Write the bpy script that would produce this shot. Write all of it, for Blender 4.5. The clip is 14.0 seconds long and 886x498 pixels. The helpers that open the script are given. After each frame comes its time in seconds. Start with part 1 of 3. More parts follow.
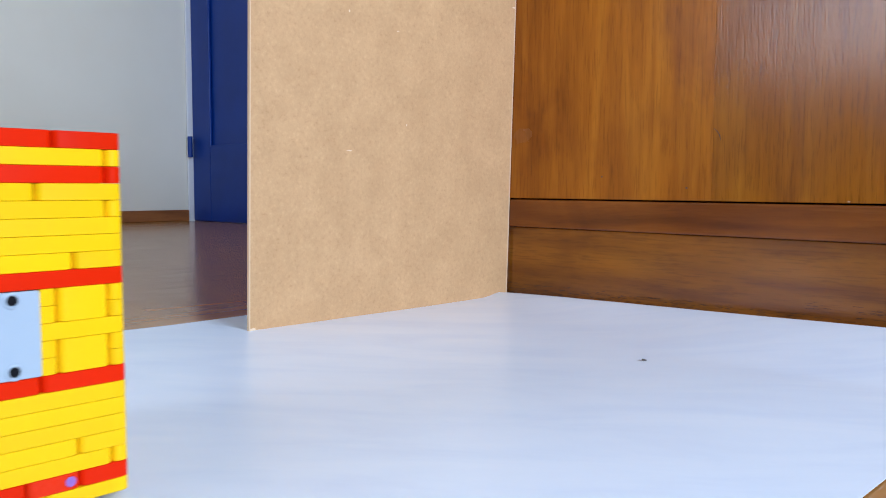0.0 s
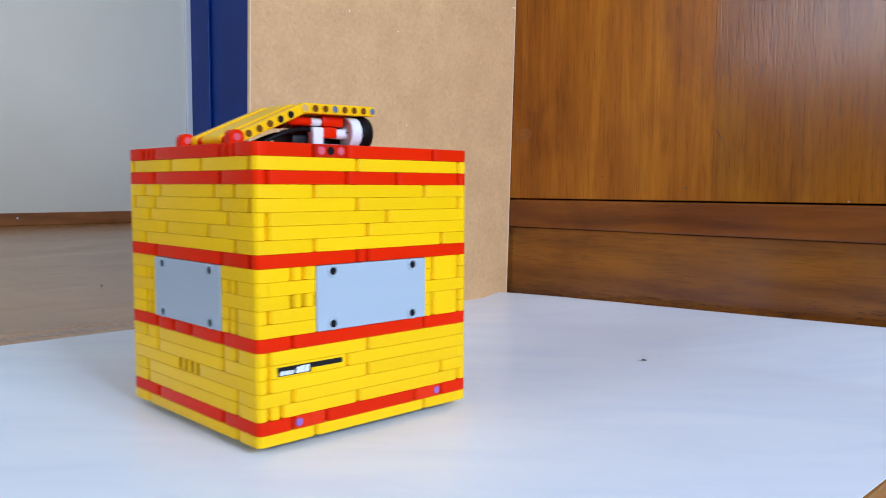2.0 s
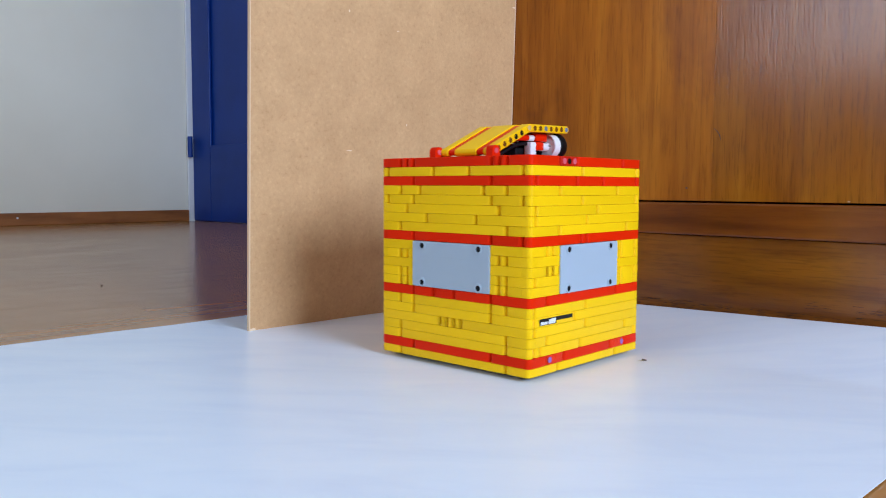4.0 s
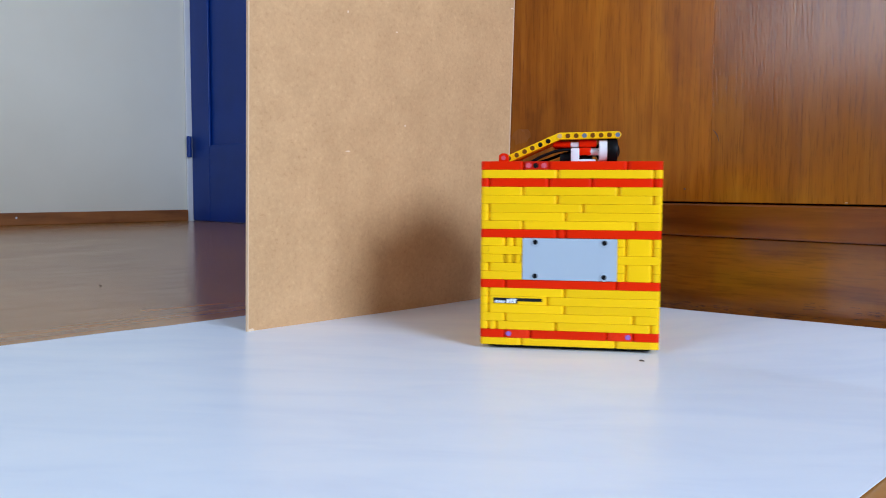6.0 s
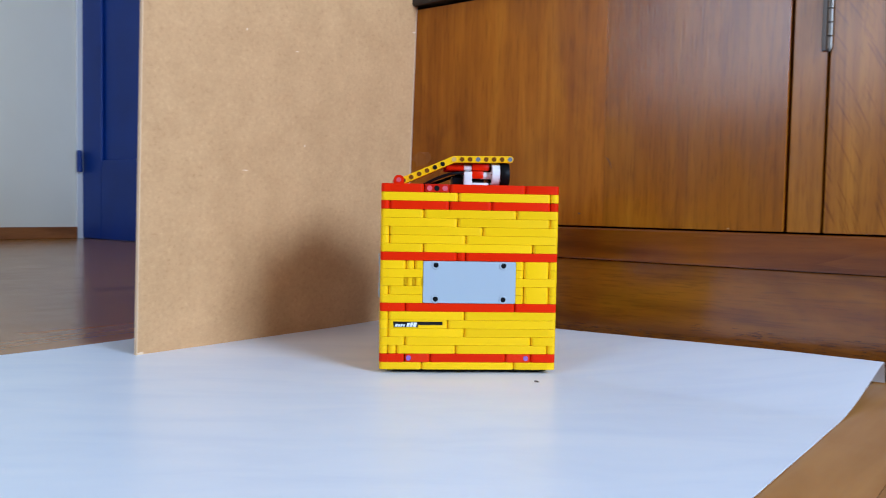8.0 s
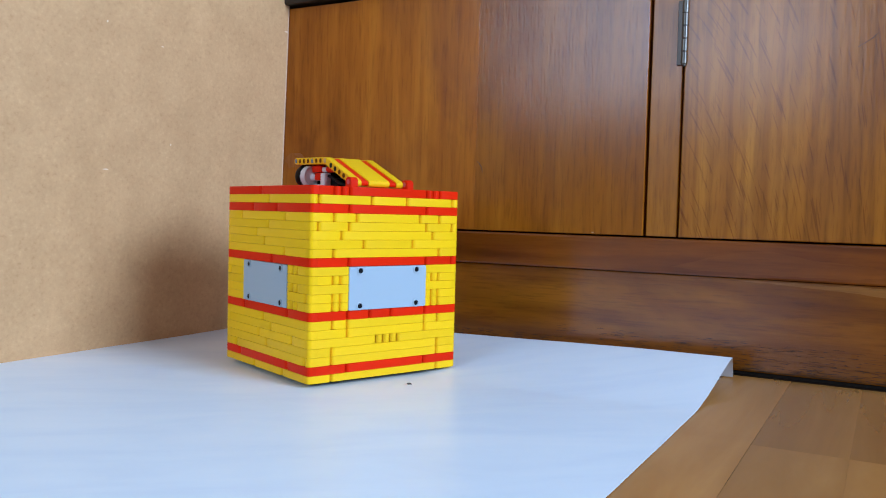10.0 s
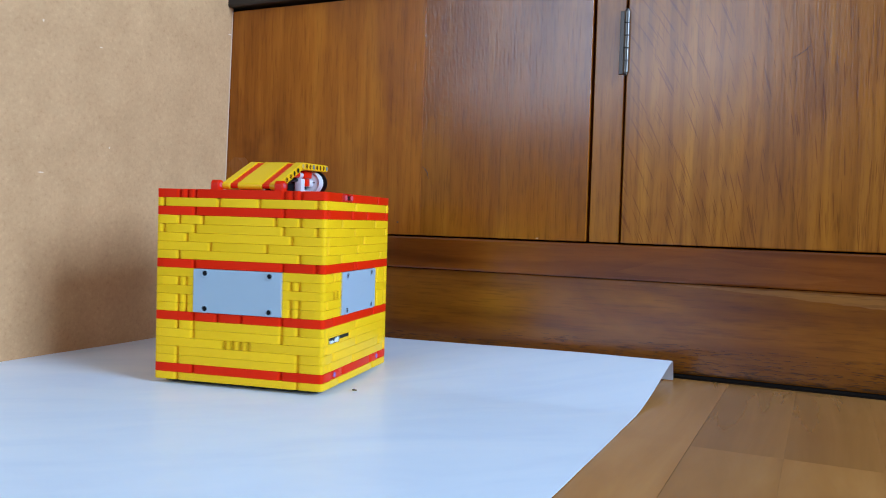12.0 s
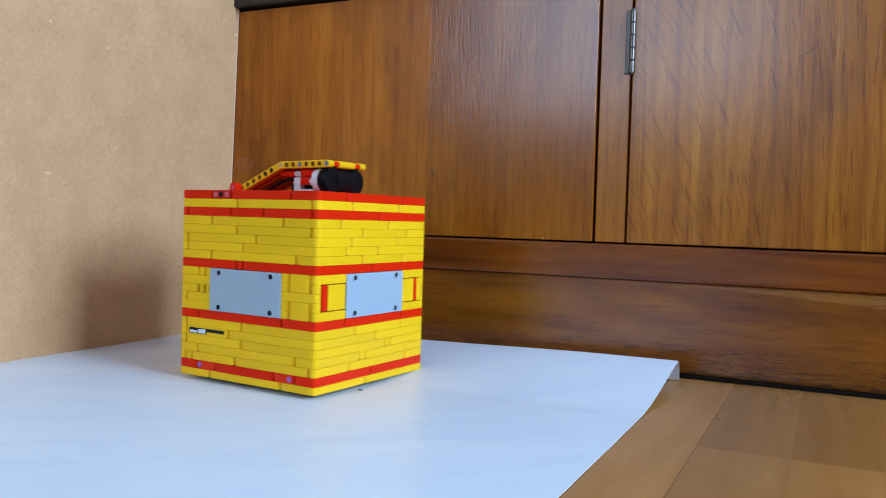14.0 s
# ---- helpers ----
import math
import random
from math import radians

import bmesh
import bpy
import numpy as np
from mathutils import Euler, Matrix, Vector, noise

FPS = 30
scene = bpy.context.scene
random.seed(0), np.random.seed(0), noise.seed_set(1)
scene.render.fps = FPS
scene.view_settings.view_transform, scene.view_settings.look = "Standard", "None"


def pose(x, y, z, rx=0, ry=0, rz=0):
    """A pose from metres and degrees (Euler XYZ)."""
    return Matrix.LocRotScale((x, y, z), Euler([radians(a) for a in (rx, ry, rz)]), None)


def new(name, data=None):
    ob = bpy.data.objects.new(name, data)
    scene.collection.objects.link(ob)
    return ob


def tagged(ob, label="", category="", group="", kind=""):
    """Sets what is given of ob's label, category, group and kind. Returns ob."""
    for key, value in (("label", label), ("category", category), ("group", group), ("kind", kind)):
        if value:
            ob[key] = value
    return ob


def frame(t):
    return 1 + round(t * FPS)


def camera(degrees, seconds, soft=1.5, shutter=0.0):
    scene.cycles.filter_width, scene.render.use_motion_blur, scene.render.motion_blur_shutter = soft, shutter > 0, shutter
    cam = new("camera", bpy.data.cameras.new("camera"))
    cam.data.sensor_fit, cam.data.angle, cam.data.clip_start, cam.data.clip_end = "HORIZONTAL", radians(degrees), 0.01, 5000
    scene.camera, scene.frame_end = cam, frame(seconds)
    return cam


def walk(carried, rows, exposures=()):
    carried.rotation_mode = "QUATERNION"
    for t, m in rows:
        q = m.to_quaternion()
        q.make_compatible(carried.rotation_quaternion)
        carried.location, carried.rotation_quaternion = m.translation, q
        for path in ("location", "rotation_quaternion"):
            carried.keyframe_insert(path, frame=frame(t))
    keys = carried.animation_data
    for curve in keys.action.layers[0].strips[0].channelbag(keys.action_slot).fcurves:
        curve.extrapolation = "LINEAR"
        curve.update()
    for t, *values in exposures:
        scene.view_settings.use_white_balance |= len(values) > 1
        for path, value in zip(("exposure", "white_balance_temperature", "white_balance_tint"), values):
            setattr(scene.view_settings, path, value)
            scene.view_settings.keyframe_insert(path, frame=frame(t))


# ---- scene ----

# The room's walls stand turned to the world axes: u runs along the cabinet, v towards it.
TURN = -44.55
STUD = 0.008


def at(u, v, z=0.0, turn=0.0):
    """A pose in the room's own directions."""
    return pose(0, 0, 0, 0, 0, TURN) @ pose(u, v, z, 0, 0, turn)


# ---- camera ----
cam = camera(57.2, 14.0, soft=1.0, shutter=0.5)


def eye(x, y, z, pitch, roll, yaw):
    return pose(x, y, z, 90 + pitch, roll, yaw)


walk(cam, [
    (0.0, eye(0.0, 0.0, 0.1560, -4.387, -0.207, 0.0)),
    (4.2, eye(0.0, 0.0, 0.1560, -4.387, -0.207, 0.0)),
    (6.3, eye(0.0010, -0.0011, 0.1575, -4.400, -0.265, -0.07)),
    (6.5, eye(0.0010, -0.0011, 0.1579, -4.406, -0.271, -0.080)),
    (7.0, eye(0.0018, -0.0012, 0.1575, -4.311, -0.283, -0.431)),
    (7.5, eye(0.0025, -0.0009, 0.1579, -3.648, -1.096, -3.225)),
    (8.0, eye(0.0057, -0.0017, 0.1586, -2.884, -1.090, -6.796)),
    (8.5, eye(0.0059, -0.0024, 0.1600, -2.782, -1.252, -9.876)),
    (8.7, eye(0.0060, -0.0024, 0.1600, -2.740, -1.290, -10.90)),
    (10.8, eye(0.0083, -0.0025, 0.1586, -2.330, -1.600, -17.43)),
    (11.0, eye(0.0084, -0.0025, 0.1585, -2.265, -1.611, -17.873)),
    (11.5, eye(0.0081, -0.0028, 0.1580, -2.075, -1.720, -19.085)),
    (12.0, eye(0.0090, -0.0033, 0.1588, -1.990, -1.700, -19.298)),
    (12.5, eye(0.0086, -0.0036, 0.1594, -2.018, -1.664, -19.256)),
    (13.0, eye(0.0083, -0.0032, 0.1595, -2.042, -1.655, -19.064)),
    (13.5, eye(0.0084, -0.0035, 0.1598, -2.065, -1.650, -18.977)),
    (14.0, eye(0.0082, -0.0032, 0.1593, -2.042, -1.663, -18.942)),
], exposures=[(0.0, 0.14, 6100, 10), (0.5, 0.08, 6100, 10), (1.5, 0.01, 6100, 10), (4.2, -0.01, 6090, 10), (7.0, -0.02, 6050, 9.5), (8.5, -0.04, 5860, 7.5), (11.0, -0.05, 5410, 2.5), (14.0, -0.06, 5370, 2.5)])

# ---- light: an overcast day through two windows behind the camera ----
world = bpy.data.worlds.new("sky")
scene.world = world
world.use_nodes = True
sky = world.node_tree.nodes.new("ShaderNodeTexSky")
sky.sky_type = "NISHITA"
sky.sun_disc = False
sky.sun_elevation = radians(35)
sky.sun_rotation = radians(150)
back = world.node_tree.nodes["Background"]
back.inputs["Strength"].default_value = 0.12
world.node_tree.links.new(sky.outputs["Color"], back.inputs["Color"])


def window_light(name, m, width, height, power, color):
    data = bpy.data.lights.new(name, "AREA")
    data.shape, data.size, data.size_y = "RECTANGLE", width, height
    data.energy, data.color = power, color
    ob = new(name, data)
    ob.matrix_world = m
    return ob


DAY = (0.69, 0.86, 1.14)
PALE_DAY = (0.78, 0.87, 1.03)
window_light("window_light_side", at(2.16, 0.25, 1.2) @ pose(0, 0, 0, 90, 0, 90), 1.05, 1.05, 95, DAY)
window_light("window_light_back", at(-1.2, -3.36, 1.5) @ pose(0, 0, 0, 90, 0, 0), 2.0, 1.25, 58, PALE_DAY)

# ---- materials ----


def material(name, color, rough=0.5, metal=0.0, coat=0.0, spec=0.5):
    m = bpy.data.materials.new(name)
    m.use_nodes = True
    b = m.node_tree.nodes["Principled BSDF"]
    b.inputs["Base Color"].default_value = (*color, 1)
    b.inputs["Roughness"].default_value = rough
    b.inputs["Metallic"].default_value = metal
    b.inputs["Coat Weight"].default_value = coat
    b.inputs["Specular IOR Level"].default_value = spec
    return m


def node(m, kind, **values):
    n = m.node_tree.nodes.new(kind)
    for key, value in values.items():
        n.inputs[key].default_value = value
    return n


def wire(m, a, out, b, into):
    m.node_tree.links.new(a.outputs[out], b.inputs[into])


def bsdf(m):
    return m.node_tree.nodes["Principled BSDF"]


def coords(m, scale, space="Object", turn=(0, 0, 0)):
    tc = node(m, "ShaderNodeTexCoord")
    mp = node(m, "ShaderNodeMapping", Scale=scale, Rotation=turn)
    wire(m, tc, space, mp, "Vector")
    return mp


def ramp(m, source, out, stops):
    r = node(m, "ShaderNodeValToRGB")
    r.color_ramp.elements.remove(r.color_ramp.elements[1])
    r.color_ramp.elements[0].position = stops[0][0]
    r.color_ramp.elements[0].color = (*stops[0][1], 1)
    for p, c in stops[1:]:
        r.color_ramp.elements.new(p).color = (*c, 1)
    wire(m, source, out, r, "Fac")
    return r


def mix(m, blend, fac, a, aout, b, bout):
    n = m.node_tree.nodes.new("ShaderNodeMix")
    n.data_type, n.blend_type = "RGBA", blend
    n.inputs["Factor"].default_value = fac
    m.node_tree.links.new(a.outputs[aout], n.inputs[6])
    m.node_tree.links.new(b.outputs[bout], n.inputs[7])
    return n


def calc(m, operation, *terms):
    n = node(m, "ShaderNodeMath")
    n.operation = operation
    for k, term in enumerate(terms):
        if isinstance(term, tuple):
            wire(m, term[0], term[1], n, k)
        else:
            n.inputs[k].default_value = term
    return n


def bump(m, source, out, strength, distance):
    b = node(m, "ShaderNodeBump", Strength=strength, Distance=distance)
    wire(m, source, out, b, "Height")
    wire(m, b, "Normal", bsdf(m), "Normal")


def plastic(name, color, rough=0.28, vary=0.06, spec=0.3):
    """Moulded plastic: a slight change of tone from piece to piece, fine scuffs in the gloss."""
    m = material(name, color, rough, spec=spec)
    info = node(m, "ShaderNodeObjectInfo")
    lo = tuple(c * (1 - vary) for c in color)
    hi = tuple(min(1, c * (1 + vary)) for c in color)
    r = ramp(m, info, "Random", [(0, lo), (1, hi)])
    wire(m, r, "Color", bsdf(m), "Base Color")
    mp = coords(m, (220, 220, 220))
    n = node(m, "ShaderNodeTexNoise", Scale=1.0, Detail=3.0)
    wire(m, mp, "Vector", n, "Vector")
    g = ramp(m, n, "Fac", [(0.3, (rough * 0.93,) * 3), (0.8, (rough * 1.1,) * 3)])
    wire(m, g, "Color", bsdf(m), "Roughness")
    return m


def multiply(m, fac, below, source, out):
    """Lays a colour over what feeds the base colour, multiplied."""
    n = m.node_tree.nodes.new("ShaderNodeMix")
    n.data_type, n.blend_type = "RGBA", "MULTIPLY"
    n.inputs["Factor"].default_value = fac
    m.node_tree.links.new(below, n.inputs[6])
    wire(m, source, out, n, 7)
    m.node_tree.links.new(n.outputs[2], bsdf(m).inputs["Base Color"])
    return n.outputs[2]


def wood(name, tones, along, rough, wave=26.0, distort=5.0, pores=0.55, fig=0.45, spec=0.45, relief=0.35, rays=0.0, fibre=420.0, blotch=0.5):
    """Varnished oak. along: the axis of the grain. Bands of figure, tone drifting over the board, blotches in the old varnish, dark pores as dashes."""
    dark, mid, light = tones
    m = material(name, mid, rough, spec=spec)
    axis = "xyz".index(along)

    def stretched(k, thin=0.10):
        return coords(m, tuple(k * (thin if i == axis else 1) for i in range(3)))

    figure = m.node_tree.nodes.new("ShaderNodeTexWave")
    figure.wave_type, figure.bands_direction = "BANDS", "X" if along == "z" else "DIAGONAL"
    for key, value in (("Scale", wave), ("Distortion", distort), ("Detail", 3.0), ("Detail Scale", 0.7), ("Detail Roughness", 0.6)):
        figure.inputs[key].default_value = value
    wire(m, stretched(1.0), "Vector", figure, "Vector")
    bands = ramp(m, figure, "Fac", [(0.0, (0.62, 0.55, 0.48)), (0.45, (0.97, 0.96, 0.94)), (1.0, (1.06, 1.06, 1.04))])
    drift = node(m, "ShaderNodeTexNoise", Scale=1.0, Detail=5.0, Roughness=0.6, Distortion=0.5)
    wire(m, stretched(22.0), "Vector", drift, "Vector")
    tone = ramp(m, drift, "Fac", [(0.28, dark), (0.5, mid), (0.74, light)])
    stain = node(m, "ShaderNodeTexNoise", Scale=1.0, Detail=4.0, Roughness=0.55, Distortion=0.8)
    wire(m, stretched(9.0, 0.55), "Vector", stain, "Vector")
    aged = ramp(m, stain, "Fac", [(0.30, (0.70, 0.62, 0.55)), (0.52, (1, 1, 1)), (0.72, (1.14, 1.16, 1.18))])
    dash = node(m, "ShaderNodeTexNoise", Scale=1.0, Detail=3.0, Roughness=0.62)
    wire(m, stretched(fibre, 0.07), "Vector", dash, "Vector")
    pore = ramp(m, dash, "Fac", [(0.34, (0.42, 0.34, 0.28)), (0.47, (0.94, 0.93, 0.92)), (0.60, (1.04, 1.03, 1.02)), (0.74, (1.20, 1.18, 1.14))])
    base = multiply(m, fig, tone.outputs["Color"], bands, "Color")
    base = multiply(m, blotch, base, aged, "Color")
    base = multiply(m, pores, base, pore, "Color")
    if rays:
        # short dark rays that fan out over the leaf: x slides with height, more to one side; only some cells carry one
        split = node(m, "ShaderNodeSeparateXYZ")
        wire(m, coords(m, (1, 1, 1)), "Vector", split, "Vector")
        lean = calc(m, "MULTIPLY_ADD", (split, "X"), -2.6, 0.10)
        rise = calc(m, "ADD", (split, "Z"), -0.29)
        slid = calc(m, "MULTIPLY_ADD", (lean, 0), (rise, 0), (split, "X"))
        joined = node(m, "ShaderNodeCombineXYZ")
        wire(m, calc(m, "MULTIPLY", (slid, 0), 560.0), 0, joined, "X")
        wire(m, calc(m, "MULTIPLY", (split, "Z"), 30.0), 0, joined, "Z")
        fleck = node(m, "ShaderNodeTexVoronoi", Scale=1.0)
        wire(m, joined, "Vector", fleck, "Vector")
        chance = node(m, "ShaderNodeSeparateXYZ")
        wire(m, fleck, "Color", chance, "Vector")
        patch = node(m, "ShaderNodeTexNoise", Scale=11.0, Detail=2.0)
        wire(m, coords(m, (1, 1, 1)), "Vector", patch, "Vector")
        few = calc(m, "MULTIPLY_ADD", (patch, "Fac"), -0.56, (chance, "X"))
        reach = calc(m, "MULTIPLY_ADD", (few, 0), 1.4, (fleck, "Distance"))
        mark = ramp(m, reach, 0, [(0.06, (0.48, 0.34, 0.24)), (0.26, (1, 1, 1))])
        multiply(m, rays, base, mark, "Color")
    worn = ramp(m, stain, "Fac", [(0.3, (rough * 1.3,) * 3), (0.7, (rough * 0.85,) * 3)])
    wire(m, worn, "Color", bsdf(m), "Roughness")
    if relief:
        bump(m, dash, "Fac", relief, 0.0008)
    return m


YELLOW = plastic("yellow plastic", (0.91, 0.530, 0.0006), 0.31, 0.05, 0.17)
RED = plastic("red plastic", (0.72, 0.017, 0.0003), 0.30, 0.06, 0.09)
DARK_RED = plastic("brown red plastic", (0.52, 0.013, 0.004), 0.28, 0.06, 0.15)
PINK = plastic("dull pink plastic", (0.66, 0.10, 0.13), 0.3)
PALE_RED = plastic("pale red plastic", (0.74, 0.028, 0.004), 0.28, 0.06, 0.12)
GREY = material("pale blue grey plastic", (0.385, 0.446, 0.495), 0.36, spec=0.35)
LIGHT_GREY = plastic("light grey plastic", (0.76, 0.76, 0.75), 0.3, 0.03)
DARK = material("black plastic", (0.006, 0.006, 0.007), 0.4, spec=0.12)
HOLE = material("brown shaded hole", (0.15, 0.05, 0.005), 0.7, spec=0.1)
RUBBER = material("black rubber", (0.005, 0.005, 0.005), 0.45, spec=0.10)
BLUE_PIN = plastic("blue plastic", (0.12, 0.17, 0.26), 0.3)
PURPLE = plastic("violet plastic", (0.30, 0.13, 0.42), 0.3)
TAN = plastic("tan plastic", (0.62, 0.42, 0.16), 0.3)
STICKER_BLACK = material("black sticker film", (0.012, 0.012, 0.014), 0.35, spec=0.12)
STICKER_WHITE = material("white sticker print", (0.80, 0.81, 0.82), 0.3)
STEEL = material("worn hinge steel", (0.055, 0.045, 0.038), 0.36, 0.7)
DARK_TOP = material("dark cabinet top", (0.018, 0.014, 0.013), 0.4)
# Near-black that paints the shade inside the cabinet's gaps.
GAP_SHADE = material("gap shade", (0.010, 0.007, 0.005), 0.9, spec=0.03)

OAK = ((0.25, 0.068, 0.003), (0.375, 0.114, 0.006), (0.49, 0.173, 0.011))
PALE_OAK = ((0.195, 0.053, 0.003), (0.285, 0.088, 0.005), (0.375, 0.133, 0.010))
RIGHT_OAK = ((0.25, 0.079, 0.004), (0.36, 0.124, 0.008), (0.46, 0.180, 0.014))
DOOR_WOOD = wood("oak door veneer", OAK, "z", 0.20, 20.0, 5.0, pores=0.42, fig=0.2, spec=0.36, relief=0.2, fibre=300.0, blotch=1.0)
PALE_DOOR_WOOD = wood("paler oak door veneer", PALE_OAK, "z", 0.17, 26.0, 5.0, pores=0.46, fig=0.22, spec=0.43, relief=0.30, fibre=380.0, blotch=0.9)
FIGURED_WOOD = wood("figured oak door veneer", RIGHT_OAK, "z", 0.21, 22.0, 15.0, pores=0.42, fig=0.48, spec=0.38, relief=0.2, rays=0.62, fibre=380.0, blotch=0.8)
STILE_WOOD = wood("oak stile", RIGHT_OAK, "z", 0.21, 20.0, 6.0, pores=0.42, fig=0.3, spec=0.36, relief=0.3)
RAIL_TONES = ((0.125, 0.029, 0.002), (0.205, 0.053, 0.004), (0.29, 0.085, 0.009))
RAIL_WOOD = wood("dark oak rail", RAIL_TONES, "x", 0.20, 9.0, 20.0, pores=0.22, fig=0.75, spec=0.5, relief=0.15, blotch=1.0)
RAIL_LIGHT = wood("lighter figure in the rail", ((0.145, 0.036, 0.003), (0.228, 0.062, 0.006), (0.305, 0.092, 0.010)), "x", 0.20, 9.0, 20.0, pores=0.22, fig=0.5, spec=0.5, relief=0.15)
PLINTH_WOOD = wood("oak plinth board", ((0.15, 0.039, 0.002), (0.235, 0.072, 0.004), (0.31, 0.108, 0.009)), "x", 0.20, 8.0, 16.0, pores=0.40, fig=0.4, spec=0.55, relief=0.15, fibre=400.0, blotch=1.0)
SKIRT_WOOD = wood("brown skirting wood", ((0.26, 0.085, 0.020), (0.34, 0.12, 0.030), (0.42, 0.155, 0.04)), "y", 0.4, 10.0, 3.0, pores=0.2)
SAPWOOD = wood("pale oak sapwood", ((0.23, 0.088, 0.014), (0.31, 0.125, 0.022), (0.38, 0.165, 0.032)), "x", 0.22, 8.0, 10.0, pores=0.4, fig=0.4, spec=0.5, relief=0.15)


def floor_material():
    m = wood("beech laminate", ((0.33, 0.139, 0.029), (0.41, 0.182, 0.043), (0.49, 0.230, 0.060)), "y", 0.17, 5.0, 6.0, pores=0.0, fig=0.32, spec=0.5, relief=0.0, fibre=200.0, blotch=0.25)
    info = node(m, "ShaderNodeObjectInfo")
    geo = node(m, "ShaderNodeNewGeometry")
    add = node(m, "ShaderNodeMath")
    add.operation = "ADD"
    wire(m, info, "Random", add, 0)
    wire(m, geo, "Random Per Island", add, 1)
    frac = node(m, "ShaderNodeMath")
    frac.operation = "FRACT"
    wire(m, add, 0, frac, 0)
    tone = ramp(m, frac, 0, [(0, (0.80, 0.78, 0.74)), (0.5, (0.95, 0.95, 0.94)), (1, (1.12, 1.12, 1.1))])
    old = bsdf(m).inputs["Base Color"].links[0].from_socket
    mul = m.node_tree.nodes.new("ShaderNodeMix")
    mul.data_type, mul.blend_type = "RGBA", "MULTIPLY"
    mul.inputs["Factor"].default_value = 1.0
    m.node_tree.links.new(old, mul.inputs[6])
    wire(m, tone, "Color", mul, 7)
    m.node_tree.links.new(mul.outputs[2], bsdf(m).inputs["Base Color"])
    return m


FLOOR = floor_material()


def mdf_material():
    m = material("raw fibreboard", (0.5, 0.3, 0.15), 0.62, spec=0.3)
    fine = node(m, "ShaderNodeTexNoise", Scale=210.0, Detail=5.0, Roughness=0.72)
    broad = node(m, "ShaderNodeTexNoise", Scale=22.0, Detail=6.0, Roughness=0.68)
    mp = coords(m, (1, 1, 1))
    wire(m, mp, "Vector", fine, "Vector")
    wire(m, mp, "Vector", broad, "Vector")
    a = ramp(m, fine, "Fac", [(0.28, (0.53, 0.285, 0.122)), (0.42, (0.61, 0.352, 0.162)), (0.58, (0.64, 0.376, 0.176)), (0.74, (0.70, 0.43, 0.215))])
    b = ramp(m, broad, "Fac", [(0.3, (0.90, 0.88, 0.85)), (0.7, (1.05, 1.05, 1.05))])
    mul = mix(m, "MULTIPLY", 1.0, a, "Color", b, "Color")
    m.node_tree.links.new(mul.outputs[2], bsdf(m).inputs["Base Color"])
    bump(m, fine, "Fac", 0.05, 0.0005)
    return m


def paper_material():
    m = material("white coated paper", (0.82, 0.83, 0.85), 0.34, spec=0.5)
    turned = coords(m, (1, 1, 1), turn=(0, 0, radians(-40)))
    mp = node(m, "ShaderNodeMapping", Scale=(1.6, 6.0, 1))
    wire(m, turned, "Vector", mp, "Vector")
    # Stretched streaks put the sheet's wrinkle shading and sheen into its base colour.
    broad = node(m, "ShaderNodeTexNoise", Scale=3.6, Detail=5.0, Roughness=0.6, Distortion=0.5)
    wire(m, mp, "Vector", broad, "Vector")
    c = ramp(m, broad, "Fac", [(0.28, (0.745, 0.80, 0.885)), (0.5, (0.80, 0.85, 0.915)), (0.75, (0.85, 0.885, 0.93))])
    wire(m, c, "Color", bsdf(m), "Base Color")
    g = ramp(m, broad, "Fac", [(0.2, (0.38,) * 3), (0.8, (0.295,) * 3)])
    wire(m, g, "Color", bsdf(m), "Roughness")
    wrinkle = node(m, "ShaderNodeTexNoise", Scale=6.0, Detail=0.5, Distortion=0.2)
    mp2 = coords(m, (0.5, 1.6, 1))
    wire(m, mp2, "Vector", wrinkle, "Vector")
    bump(m, wrinkle, "Fac", 0.2, 0.005)
    return m


def wall_material():
    m = material("white wall paint", (0.80, 0.80, 0.79), 0.7)
    mp = coords(m, (1, 1, 1))
    broad = node(m, "ShaderNodeTexNoise", Scale=3.0, Detail=5.0)
    grain = node(m, "ShaderNodeTexNoise", Scale=180.0, Detail=3.0)
    wire(m, mp, "Vector", broad, "Vector")
    wire(m, mp, "Vector", grain, "Vector")
    c = ramp(m, broad, "Fac", [(0.3, (0.84, 0.795, 0.66)), (0.7, (0.88, 0.84, 0.71))])
    wire(m, c, "Color", bsdf(m), "Base Color")
    bump(m, grain, "Fac", 0.15, 0.001)
    return m


def blue_material():
    m = material("blue door paint", (0.003, 0.020, 0.15), 0.42, spec=0.3)
    mp = coords(m, (1, 1, 1))
    n = node(m, "ShaderNodeTexNoise", Scale=6.0, Detail=6.0)
    wire(m, mp, "Vector", n, "Vector")
    c = ramp(m, n, "Fac", [(0.3, (0.0010, 0.025, 0.18)), (0.7, (0.0014, 0.032, 0.225))])
    wire(m, c, "Color", bsdf(m), "Base Color")
    bump(m, n, "Fac", 0.05, 0.002)
    return m


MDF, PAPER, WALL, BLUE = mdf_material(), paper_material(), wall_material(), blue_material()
# Tone of the unseen walls, kept dark so less fill light bounces.
FILL_CUT_WALL = material("dark wall tone to cut fill", (0.18, 0.16, 0.14), 0.8)
WHITE_TRIM = material("white gloss trim", (0.80, 0.80, 0.79), 0.4)
# The unseen ceiling is greyed for the same weaker bounce.
CEILING = material("grey ceiling tone to cut fill", (0.44, 0.44, 0.42), 0.8)
CRUMB = material("dark crumb", (0.10, 0.075, 0.06), 0.7)
CHIP = material("torn pale fibre", (0.80, 0.60, 0.40), 0.8)
EDGE = material("pale cut fibre edge", (0.72, 0.50, 0.30), 0.75)
